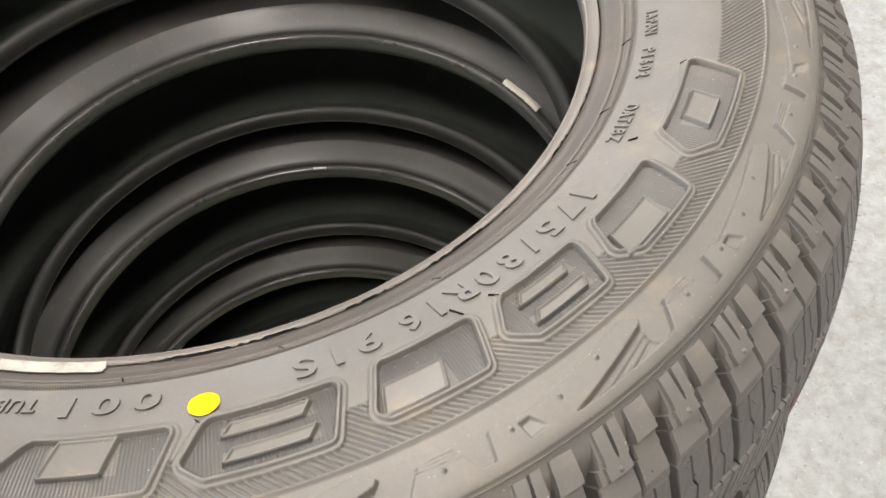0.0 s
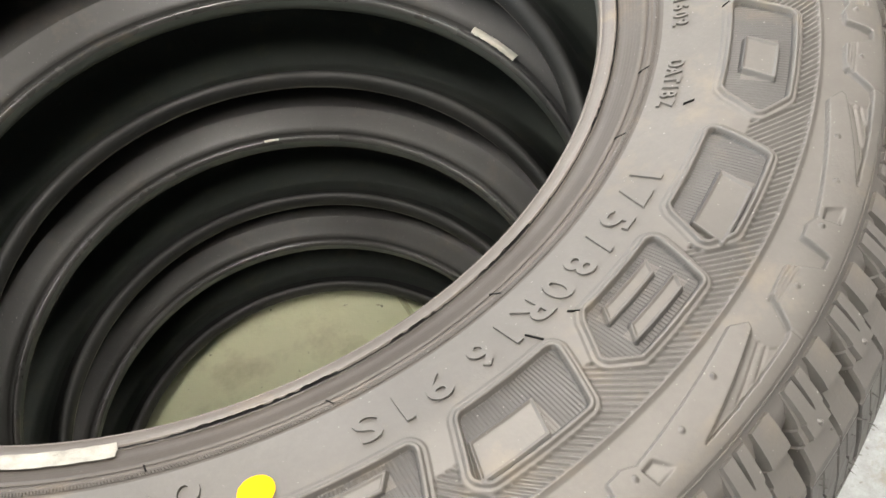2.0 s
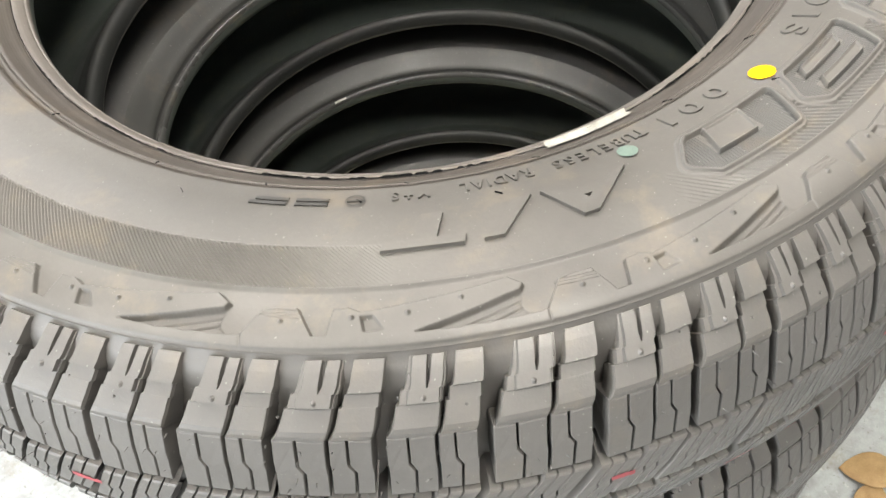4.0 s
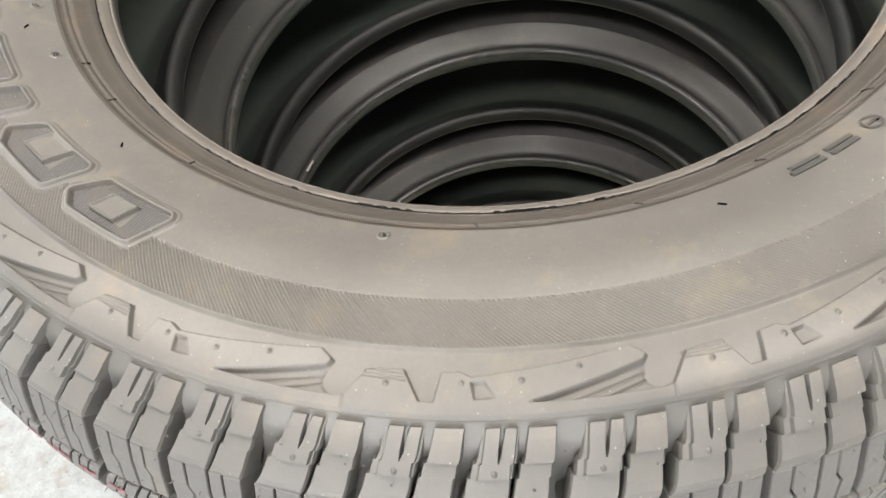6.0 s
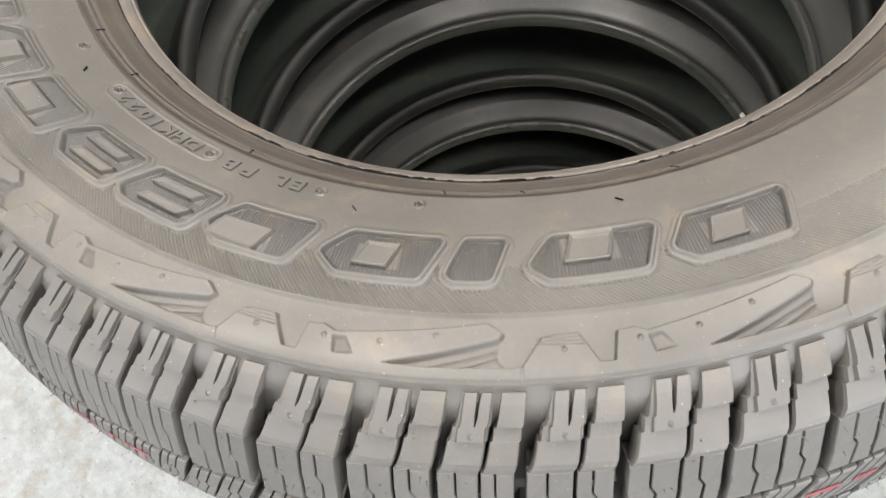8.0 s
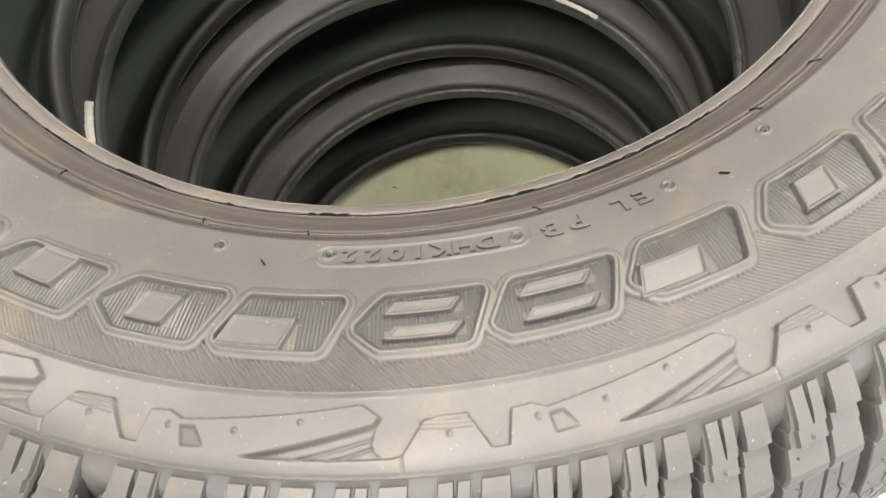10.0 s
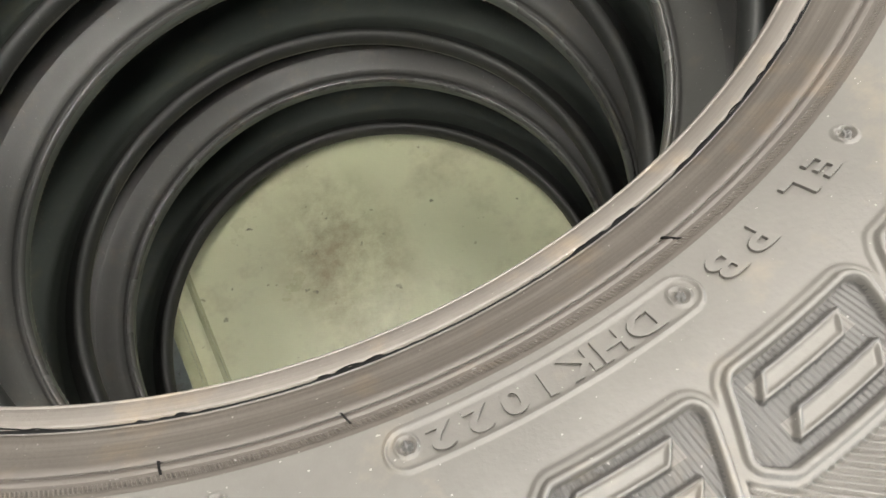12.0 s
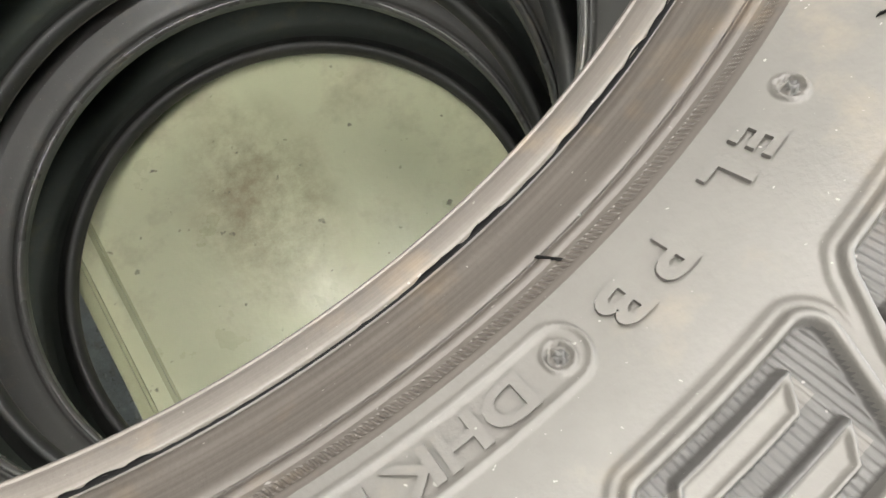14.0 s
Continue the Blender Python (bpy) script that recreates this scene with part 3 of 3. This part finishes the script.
# small round bosses by the lettering and slender seams across the rim line
for a, r in ((128.3, 0.2332), (137.8, 0.2318), (115.7, 0.2336), (101.1, 0.2328), (92.2, 0.2324), (65.9, 0.2312), (57.1, 0.2303), (-174, 0.232)):
    s = window(a - 2, a + 2)
    d = np.hypot(np.radians(AA[s] - a) * 0.2335, RR[s] - r)
    t = np.arctan2(RR[s] - r, np.radians(AA[s] - a) * 0.2335)
    H[s] += 0.0007 * step(np.abs(d - 0.0021) - 0.0002, 0.0004) - 0.0004 * step(d - 0.0017, 0.0004) + (0.0011 + 0.0004 * np.cos(4 * t)) * step(d - 0.0009 - 0.0002 * np.cos(4 * t), 0.0004)
    SMOOTH[s] = np.maximum(SMOOTH[s], step(d - 0.0010, 0.0004))
s = window(99, 118)
x, y = np.radians(AA[s] - 108.4) * 0.2335, RR[s]
d = np.maximum(np.abs(x) - 0.0298, 0)
d = np.hypot(d, y - 0.2334) - 0.0042
H[s] += 0.0005 * step(np.abs(d) - 0.0003, 0.0004)

H *= 1.55 * np.clip((RR - SR[0]) / 0.001, 0, 1) * np.clip((SR[-1] - RR) / 0.0006, 0, 1)
Zs = side_z(RR) + H
ca, sa = np.cos(np.radians(AA)), np.sin(np.radians(AA))
co = np.stack([RR * ca, RR * sa, Zs], -1).reshape(-1, 3)
ii, jj = np.meshgrid(np.arange(NA), np.arange(NR - 1), indexing="ij")
nx = (ii + 1) % NA
quads = np.stack([ii * NR + jj, nx * NR + jj, nx * NR + jj + 1, ii * NR + jj + 1], -1).reshape(-1, 4)[:, ::-1]
me = bpy.data.meshes.new("upper_sidewall")
me.vertices.add(len(co))
me.vertices.foreach_set("co", co.ravel())
me.loops.add(quads.size)
me.loops.foreach_set("vertex_index", quads.ravel().astype(np.int32))
me.polygons.add(len(quads))
me.polygons.foreach_set("loop_start", np.arange(0, quads.size, 4, dtype=np.int32))
me.update()
me.validate()
me.materials.append(M_SIDE)
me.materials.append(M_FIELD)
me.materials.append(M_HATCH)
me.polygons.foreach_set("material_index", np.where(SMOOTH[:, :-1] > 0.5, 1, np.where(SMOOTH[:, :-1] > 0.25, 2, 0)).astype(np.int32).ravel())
me.shade_smooth()
sidewall = new("upper_sidewall", me)
sidewall.parent = stack[0]
sidewall["label"] = "moulded sidewall with raised marks and hatching"


CELL = {"1": 0.62, "I": 0.45, "/": 0.62, "M": 0.95, "+": 0.75}


def glyph(char, bold):
    cu = bpy.data.curves.new("letter", "FONT")
    cu.body, cu.size, cu.extrude, cu.resolution_u, cu.offset = char, 1.0, 0.5, 4, bold
    ob = new("letter", cu)
    bpy.context.view_layer.update()
    src = ob.evaluated_get(bpy.context.evaluated_depsgraph_get()).to_mesh()
    vs = np.array([v.co for v in src.vertices])
    fs = [tuple(p.vertices) for p in src.polygons]
    bpy.data.objects.remove(ob)
    return vs, fs


def lettering(text, centre, r0, cap, span, relief=0.0010, bold=0.028, slope=0.0):
    """Raised letters in even cells, bent round the sidewall, their tops outwards; centre and span in degrees."""
    pieces, at = [], 0.0
    for char in text:
        vs, fs = glyph(char, bold)
        cell = CELL.get(char, 0.74)
        wide = vs[:, 0].max() - vs[:, 0].min()
        vs[:, 0] += at + (cell - wide) / 2 - vs[:, 0].min() + slope * vs[:, 1]
        vs[:, 1] = (vs[:, 1] - vs[:, 1].min()) / (vs[:, 1].max() - vs[:, 1].min())
        pieces.append((vs, fs))
        at += cell
    total = sum(c[0][:, 0].max() for c in pieces[-1:]) - pieces[0][0][:, 0].min()
    first = pieces[0][0][:, 0].min()
    verts, faces = [], []
    for vs, fs in pieces:
        r = r0 + vs[:, 1] * cap
        a = np.radians(centre - ((vs[:, 0] - first) / total - 0.5) * span)
        z = side_z(r) + np.where(vs[:, 2] > 0, relief, -0.0006)
        k = len(verts)
        verts += list(zip(r * np.cos(a), r * np.sin(a), z))
        faces += [tuple(i + k for i in q) for q in fs]
    return mesh_object("lettering", verts, faces, M_SIDE, sidewall, "raised letters reading " + text, smooth=False)


lettering("175/80R16", -56.8, 0.2327, 0.0105, 22.0)
lettering("91S", -73.6, 0.2330, 0.0105, 7.4)
lettering("001", -91.8, 0.2312, 0.0090, 7.8)
lettering("TUBELESS", -102.8, 0.2312, 0.0062, 9.8, bold=0.015)
lettering("RADIAL", -113.4, 0.2312, 0.0062, 7.0, bold=0.015)
lettering("M+S", -121.6, 0.2312, 0.0062, 3.6, bold=0.015)
lettering("A/T", -113.4, 0.2502, 0.0170, 21.5, 0.0020, 0.045, 0.14)
lettering("P1602", -24.8, 0.2300, 0.0055, 5.0)
lettering("DAT1BZ", -35.0, 0.2305, 0.0055, 6.0)
lettering("JAPAN", -17.6, 0.2300, 0.0050, 4.4)
lettering("DHK1022", 108.2, 0.2310, 0.0056, 12.2)
lettering("PB", 119.4, 0.2312, 0.0064, 3.6, bold=0.03)
lettering("EL", 125.0, 0.2305, 0.0060, 3.0, bold=0.03)

s_ring = [(0.2356 + k * math.cos(t), -126.8 + math.degrees(k * math.sin(t) / 0.2356)) for k in (0.0040, 0.0032) for t in [2 * math.pi * i / 32 for i in range(32)]]
mesh_object("approval_ring", [(r * math.cos(math.radians(a)), r * math.sin(math.radians(a)), float(side_z(r)) + 0.0008) for r, a in s_ring],
            [(i, (i + 1) % 32, 32 + (i + 1) % 32, 32 + i) for i in range(32)], M_FIELD, sidewall, "small raised ring")
for a0, a1, r0, r1 in ((-132.4, -129.3, 0.2338, 0.2358), (-136.4, -133.2, 0.2338, 0.2358), (-132.4, -129.3, 0.2368, 0.2388), (-136.8, -133.2, 0.2368, 0.2388), (-127.6, -126.1, 0.2349, 0.2362)):
    v = []
    for i in range(7):
        a = math.radians(a0 + (a1 - a0) * i / 6)
        for r, up in ((r0, -0.0004), (r0, 0.0008), (r1, 0.0008), (r1, -0.0004)):
            v.append((r * math.cos(a), r * math.sin(a), float(side_z(r)) + up))
    mesh_object("raised_bar", v, [(4 * i + q, 4 * i + q + 1, 4 * i + 5 + q, 4 * i + 4 + q) for i in range(6) for q in range(3)], M_FIELD, sidewall, smooth=False)

# ---- platform under the stack ----
platform = tagged(new("platform"), "low pale green painted metal platform under the tyres", "platform")
platform.matrix_world = pose(0, 0, 0, 0, 0, 15.8)
box("plate", -0.26, 0.194, -0.27, 0.25, 0.088, 0.098, M_PLATE, platform, "scuffed glossy pale green sheet", 0.002)
box("rim", 0.156, 0.163, -0.27, 0.25, 0.0982, 0.1035, M_RAIL, platform, bevel=0.0025)
box("rim", 0.178, 0.192, -0.27, 0.25, 0.0982, 0.107, M_RAIL, platform, bevel=0.003)
for px, py in ((-0.22, -0.23), (0.16, -0.23), (-0.22, 0.21), (0.16, 0.21)):
    box("foot", px - 0.02, px + 0.02, py - 0.02, py + 0.02, 0.0, 0.088, M_RAIL, platform)

rail = tagged(new("rail"), "pale cream-green painted metal rail on the floor", "rail")
rail.matrix_world = pose(0, 0, 0, 0, 0, 11)
box("web", -0.35, 0.90, -0.353, -0.341, 0.0, 0.10, M_RAIL, rail, bevel=0.003)
box("flange", -0.35, 0.90, -0.3405, -0.315, 0.0, 0.005, M_RAIL, rail, bevel=0.001)

# ---- fine parts of the top tyre ----
rng = random.Random(4)


def ring_z(r):
    return float(np.interp(r, [p[0] for p in OUTER], [p[1] for p in OUTER])) if r < SR[0] else float(side_z(r))


def serrations(thing, teeth=1500):
    """A ring of fine moulded teeth outside the rim line."""
    n = teeth * 4
    rows = [(0.2238, 0.0), (0.2241, 1.0), (0.2250, 1.0), (0.2254, 0.0)]
    verts, faces = [], []
    for i in range(n):
        a = 2 * math.pi * i / n
        for r, k in rows:
            lift = 0.0003 + (0.00013 if i % 4 in (0, 1) else -0.00016) * k
            b = a + (r - 0.225) * 2.2
            verts.append((r * math.cos(b), r * math.sin(b), ring_z(r) + lift))
    for i in range(n):
        j = (i + 1) % n
        for q in range(3):
            faces.append((i * 4 + q, i * 4 + q + 1, j * 4 + q + 1, j * 4 + q))
    mesh_object("serrated_ring", verts, faces, M_CHANNEL, thing, "ring of fine moulded teeth", smooth=False)


def gap_shade_line(thing, n=4200):
    """A ragged black strip that paints the shade of the gap where bead and rim channel meet; its width wanders and it
    stops here and there.
    """
    verts, faces = [], []
    for i in range(n):
        a = 2 * math.pi * i / n
        c, s_ = math.cos(a), math.sin(a)
        w = 0.00028 + 0.0007 * noise.noise((c * 8, s_ * 8, 2.0)) + 0.0004 * noise.noise((c * 70, s_ * 70, 5.0))
        w = max(0.00012, w)
        for r in (0.2101 - w, 0.2101 - w * 0.3, 0.2104):
            verts.append((r * c, r * s_, max(ring_z(r), 0.0042) + 0.0004))
    for i in range(n):
        j = (i + 1) % n
        for q in range(2):
            faces.append((i * 3 + q, i * 3 + q + 1, j * 3 + q + 1, j * 3 + q))
    mesh_object("gap_shade_line", verts, faces, M_FLASH, thing, "ragged black strip painting the dark gap along the bead")


def sliver(a, r0, r1, wide, tall, skew=0.0):
    """A thin upright fin of rubber lying along the radius."""
    out = []
    for r, sk in ((r0, 0.0), (r1, skew)):
        for side in (-1, 1):
            b = math.radians(a + sk) + side * wide / 2 / r
            out += [(r * math.cos(b), r * math.sin(b), ring_z(r) - 0.0003), (r * math.cos(b), r * math.sin(b), ring_z(r) + tall)]
    return out, [(0, 1, 5, 4), (2, 6, 7, 3), (1, 3, 7, 5), (0, 4, 6, 2), (0, 2, 3, 1), (4, 5, 7, 6)]


serrations(stack[0])
gap_shade_line(stack[0])
fins = [sliver(a, 0.2206, 0.2240, 0.00045, 0.0007, 0.4) for a in (-78.0, -92.2, -62.1, -41.5, -32.5, -19.9, 98.5, 89.0, 118.0, 74.0, 139.5, 147.2, 162.1, -165.8, -137, -122.2, -108.5, -150, -3, 12, 28, 45, 60)]
fins += [sliver(a, r, r + k * 0.7, 0.0004, 0.0009, 0.5) for a, r, k in ((-63.8, 0.2425, 0.0075), (-37.7, 0.2395, 0.0045), (-25.8, 0.2470, 0.0035), (-83.9, 0.2385, 0.0035), (96.0, 0.2365, 0.0032), (155.5, 0.2340, 0.0030), (132.0, 0.2380, 0.0028),
                                                                  (-126.7, 0.2350, 0.0025), (-114.0, 0.2420, 0.0030), (-144.0, 0.2365, 0.0030), (-60.5, 0.2462, 0.0040), (-85.0, 0.2490, 0.0035))]
for fin in fins:
    mesh_object("seam_fin", *fin, M_FLASH, stack[0], smooth=False)


def spews(thing, count, mid, half):
    """Little rubber hairs left by the mould on the tread."""
    pieces = []
    for _ in range(count):
        a, z = rng.uniform(0, 2 * math.pi), rng.choice((0.004, -0.004, -0.012, -0.018, -0.03, -0.045, -0.06, -0.09))
        z += rng.uniform(-0.002, 0.002)
        r = crown(z, mid, half) - 0.0004
        w, k = 0.00035, rng.uniform(0.0008, 0.0034)
        tip = (r + k, a + rng.uniform(-0.004, 0.004), z + rng.uniform(0, 0.0016))
        ring = [(r, a - w / r, z), (r, a, z - w), (r, a + w / r, z), (r, a, z + w)]
        v = [(q * math.cos(b), q * math.sin(b), h) for q, b, h in ring + [tip]]
        pieces.append((v, [(0, 1, 4), (1, 2, 4), (2, 3, 4), (3, 0, 4)]))
    for _ in range(count // 5):
        a, r = rng.uniform(0, 2 * math.pi), rng.uniform(0.308, 0.324)
        z = 0.0240 - (r - 0.3056) * 0.645 + 0.0004
        w, k = 0.0006, rng.uniform(0.0006, 0.0014)
        v = [((r + dx) * math.cos(a + dy / r), (r + dx) * math.sin(a + dy / r), z) for dx, dy in ((-w, 0), (0, -w), (w, 0), (0, w))] + [(r * math.cos(a), r * math.sin(a), z + k)]
        pieces.append((v, [(0, 1, 4), (1, 2, 4), (2, 3, 4), (3, 0, 4)]))
    tagged(mesh_object("vent_hairs", *joined(pieces), M_TREAD, thing, "little rubber vent hairs", smooth=False), kind="stuff")


spews(stack[0], 800, 0.0305 - 0.084, 0.084)


def liner_ribs(thing, width, count=150):
    """Slanted ribs that the curing bladder leaves on the liner under the tread."""
    pieces = []
    for i in range(count):
        a0 = 2 * math.pi * i / count
        v = []
        for s_ in (0.0, 0.5, 1.0):
            z = -0.012 - (width - 0.085) * s_
            for w, lift in ((-0.0016, -0.0005), (0, 0.0022), (0.0016, -0.0005)):
                r = float(np.interp(-abs(z - (0.0305 - width / 2)) , [-0.07, -0.05, -0.03, 0.0], [0.3140, 0.3165, 0.3180, 0.3188])) - lift
                a = a0 + 0.05 * s_ + w / r
                v.append((r * math.cos(a), r * math.sin(a), z))
        pieces.append((v, [(0, 1, 4, 3), (1, 2, 5, 4), (3, 4, 7, 6), (4, 5, 8, 7)]))
    mesh_object("liner_ribs", *joined(pieces), M_RIB, thing, "fine slanted ribs on the liner", smooth=False)


for i in (0, 1, 2):
    liner_ribs(stack[i], WIDTHS[i])


def patch(name, a, r, radius, mat, thing, label):
    """A round dab of paint on the sidewall."""
    verts, faces = [(r * math.cos(math.radians(a)), r * math.sin(math.radians(a)), ring_z(r) + 0.0013)], []
    n = 40
    for ring in (0.5, 1.0):
        for i in range(n):
            t = 2 * math.pi * i / n
            k = radius * ring * (1 + 0.04 * noise.noise((math.cos(t) * 2, math.sin(t) * 2, a)))
            rr, aa = r + k * math.cos(t), math.radians(a) + k * math.sin(t) / r
            verts.append((rr * math.cos(aa), rr * math.sin(aa), ring_z(rr) + (0.0013 if ring < 1 else 0.0009)))
    for i in range(n):
        j = (i + 1) % n
        faces += [(0, 1 + i, 1 + j), (1 + i, 1 + n + i, 1 + n + j, 1 + j)]
    return mesh_object(name, verts, faces, mat, thing, label)


patch("yellow_dot", -84.4, 0.2428, 0.0052, M_YELLOW, sidewall, "bright yellow painted balance dot")
patch("pale_dot", -101.2, 0.2428, 0.0040, M_MINT, sidewall, "faded mint-green painted dot")


def bead_z(r):
    """The higher of the two bead outlines, so that paint lies on either."""
    return max(ring_z(r), float(np.interp(r, [p[0] for p in TOE + GROOVE], [p[1] for p in TOE + GROOVE])) if r < 0.2098 else 0.0)


def bead_mark(thing, a0, a1, r0, r1, lift, label, mat=M_CHALK):
    """A short white painted bar round the bead, with ragged ends."""
    n = 60
    verts, faces = [], []
    rr = [r0, r0 + (r1 - r0) * 0.33, r0 + (r1 - r0) * 0.66, r1]
    for i in range(n + 1):
        u = i / n
        for q, r in enumerate(rr):
            rag = 0.0004 * noise.noise((u * 14, q * 3.1, a0)) if q in (0, 3) else 0
            a = math.radians(a0 + (a1 - a0) * u)
            verts.append(((r + rag) * math.cos(a), (r + rag) * math.sin(a), bead_z(r + rag) + lift))
    for i in range(n):
        for q in range(3):
            faces.append((i * 4 + q, i * 4 + q + 1, i * 4 + 5 + q, i * 4 + 4 + q))
    return mesh_object("bead_mark", verts, faces, mat, thing, label)


bead_mark(stack[0], -105.8, -94.9, 0.2088, 0.2138, 0.0012, "short scraped white bar on the bead", M_SCRAPED)
bead_mark(stack[2], -118.0 - TURNS[2], -104.5 - TURNS[2], 0.2036, 0.2062, 0.0012, "short white painted bar on the bead")
bead_mark(stack[2], 83.5 - TURNS[2], 87.0 - TURNS[2], 0.2036, 0.2050, 0.0012, "small white painted mark on the bead")
bead_mark(stack[1], 23.0 - TURNS[1], 34.2 - TURNS[1], 0.2062, 0.2112, 0.0008, "short white painted bar on the bead")


def paint_line(thing, a0, a1, z, wide, mid, half):
    """A broken line of paint round the tread."""
    a = a0
    while a < a1:
        k = rng.uniform(0.6, 2.6)
        if rng.random() < 0.5:
            n = 8
            v = []
            for i in range(n + 1):
                b = math.radians(a + k * i / n)
                for s_ in (-1, 1):
                    zz = z + s_ * wide * (0.5 + 0.25 * noise.noise((a * 3 + i, s_ * 2.0, z * 50)))
                    r = crown(zz, mid, half) + 0.0003
                    v.append((r * math.cos(b), r * math.sin(b), zz))
            mesh_object("paint_dash", v, [(2 * i, 2 * i + 1, 2 * i + 3, 2 * i + 2) for i in range(n)], M_RED, thing, "dash of red paint", smooth=False)
        a += k + rng.uniform(0.3, 1.6)


paint_line(stack[0], 0, 360, -0.0345, 0.0028, -0.0535, 0.084)
paint_line(stack[0], 0, 360, -0.0720, 0.0020, -0.0535, 0.084)

# ---- things on the floor beside the stack ----


def standing_film(points, top, label):
    """A film that stands round the stack: a folded teal hem along its upper edge over a pale clear skirt that falls in towards the tyres."""
    thing = tagged(new("plastic_film"), label, "plastic film")
    n = 90

    def strip(name, mat, rows, note, thick):
        verts, faces = [], []
        for i in range(n + 1):
            u = i / n * (len(points) - 1)
            k = min(int(u), len(points) - 2)
            c = Vector((*points[k], 0)).lerp(Vector((*points[k + 1], 0)), u - k)
            out = Vector((c.x, c.y, 0)).normalized()
            for shift, z, waver in rows:
                w = shift + waver * (0.008 * noise.noise((u * 2.0, z * 9, 1)) + 0.003 * noise.noise((u * 7, z * 20, 3)))
                lift = 0.004 * noise.noise((u * 2.5, 4, 2)) if z > 0.02 else 0.0
                verts.append((c.x + out.x * w, c.y + out.y * w, z + lift))
        m = len(rows)
        for i in range(n):
            for j in range(m - 1):
                faces.append((i * m + j, i * m + m + j, i * m + m + j + 1, i * m + j + 1))
        ob = mesh_object(name, verts, faces, mat, thing, note)
        mod = ob.modifiers.new("thick", "SOLIDIFY")
        mod.thickness = thick

    strip("hem", M_TEAL, [(0.010, top, 0.15), (0.006, top + 0.002, 0.2), (0.0, top + 0.001, 0.3), (-0.008, top - 0.002, 0.5)], "shiny folded teal hem", 0.0012)
    strip("skirt", M_FILM, [(0.007, top - 0.002, 0.1), (0.013, top - 0.05, 0.2), (0.019, top - 0.10, 0.3), (0.022, top - 0.22, 0.6), (0.022, top - 0.36, 0.8), (0.022, 0.001, 0.5)], "pale clear film", 0.0008)
    return thing


standing_film([(0.360, 0.170), (0.330, 0.200), (0.2684, 0.2471), (0.2326, 0.2682), (0.1989, 0.2845), (0.1620, 0.2952), (0.1384, 0.3015), (0.100, 0.318)], 0.55, "crumpled plastic film with a teal hem standing beside the tyres")


def leaf(x, y, size, turn, label):
    verts, faces = [], []
    n = 12
    for i in range(n + 1):
        u = i / n
        half_w = size * 0.30 * math.sin(math.pi * min(1, u * 1.02)) ** 0.8
        for s_ in (-1, 0, 1):
            verts.append((size * (u - 0.5), s_ * half_w, 0.002 + 0.012 * abs(s_) * math.sin(u * 3) + 0.006 * u * u))
    for i in range(n):
        for q in (0, 1):
            faces.append((i * 3 + q, i * 3 + 3 + q, i * 3 + 4 + q, i * 3 + 1 + q))
    ob = mesh_object("dry_leaf", verts, faces, M_LEAF)
    mod = ob.modifiers.new("thick", "SOLIDIFY")
    mod.thickness = 0.0012
    ob.matrix_world = pose(x, y, 0.0015, 0, 0, turn)
    return tagged(ob, label, "leaf", "leaves on the floor")


leaf(-0.095, 0.465, 0.045, 30, "small dry brown leaf on the concrete floor")
leaf(0.335, -0.350, 0.070, -50, "large curled tan leaf on the floor beside the rail")
leaf(0.300, -0.372, 0.060, 20, "small tan leaf on the floor beside the rail")
leaf(-0.345, 0.175, 0.040, 80, "small dry brown leaf on the concrete floor")


def vent_dots(thing, count=240):
    """A row of tiny bumps on the inner face of a bead."""
    pieces = []
    for i in range(count):
        a = 2 * math.pi * i / count
        r, z, w = 0.2040, -0.0105, 0.0008
        v = [(r * math.cos(a + d / r), r * math.sin(a + d / r), z + h) for d, h in ((-w, 0), (0, -w), (w, 0), (0, w))]
        v.append(((r - 0.0014) * math.cos(a), (r - 0.0014) * math.sin(a), z + 0.0003))
        pieces.append((v, [(0, 1, 4), (1, 2, 4), (2, 3, 4), (3, 0, 4)]))
    tagged(mesh_object("vent_dots", *joined(pieces), M_BEAD, thing, "row of tiny moulded bumps", smooth=False), kind="stuff")


vent_dots(stack[2])
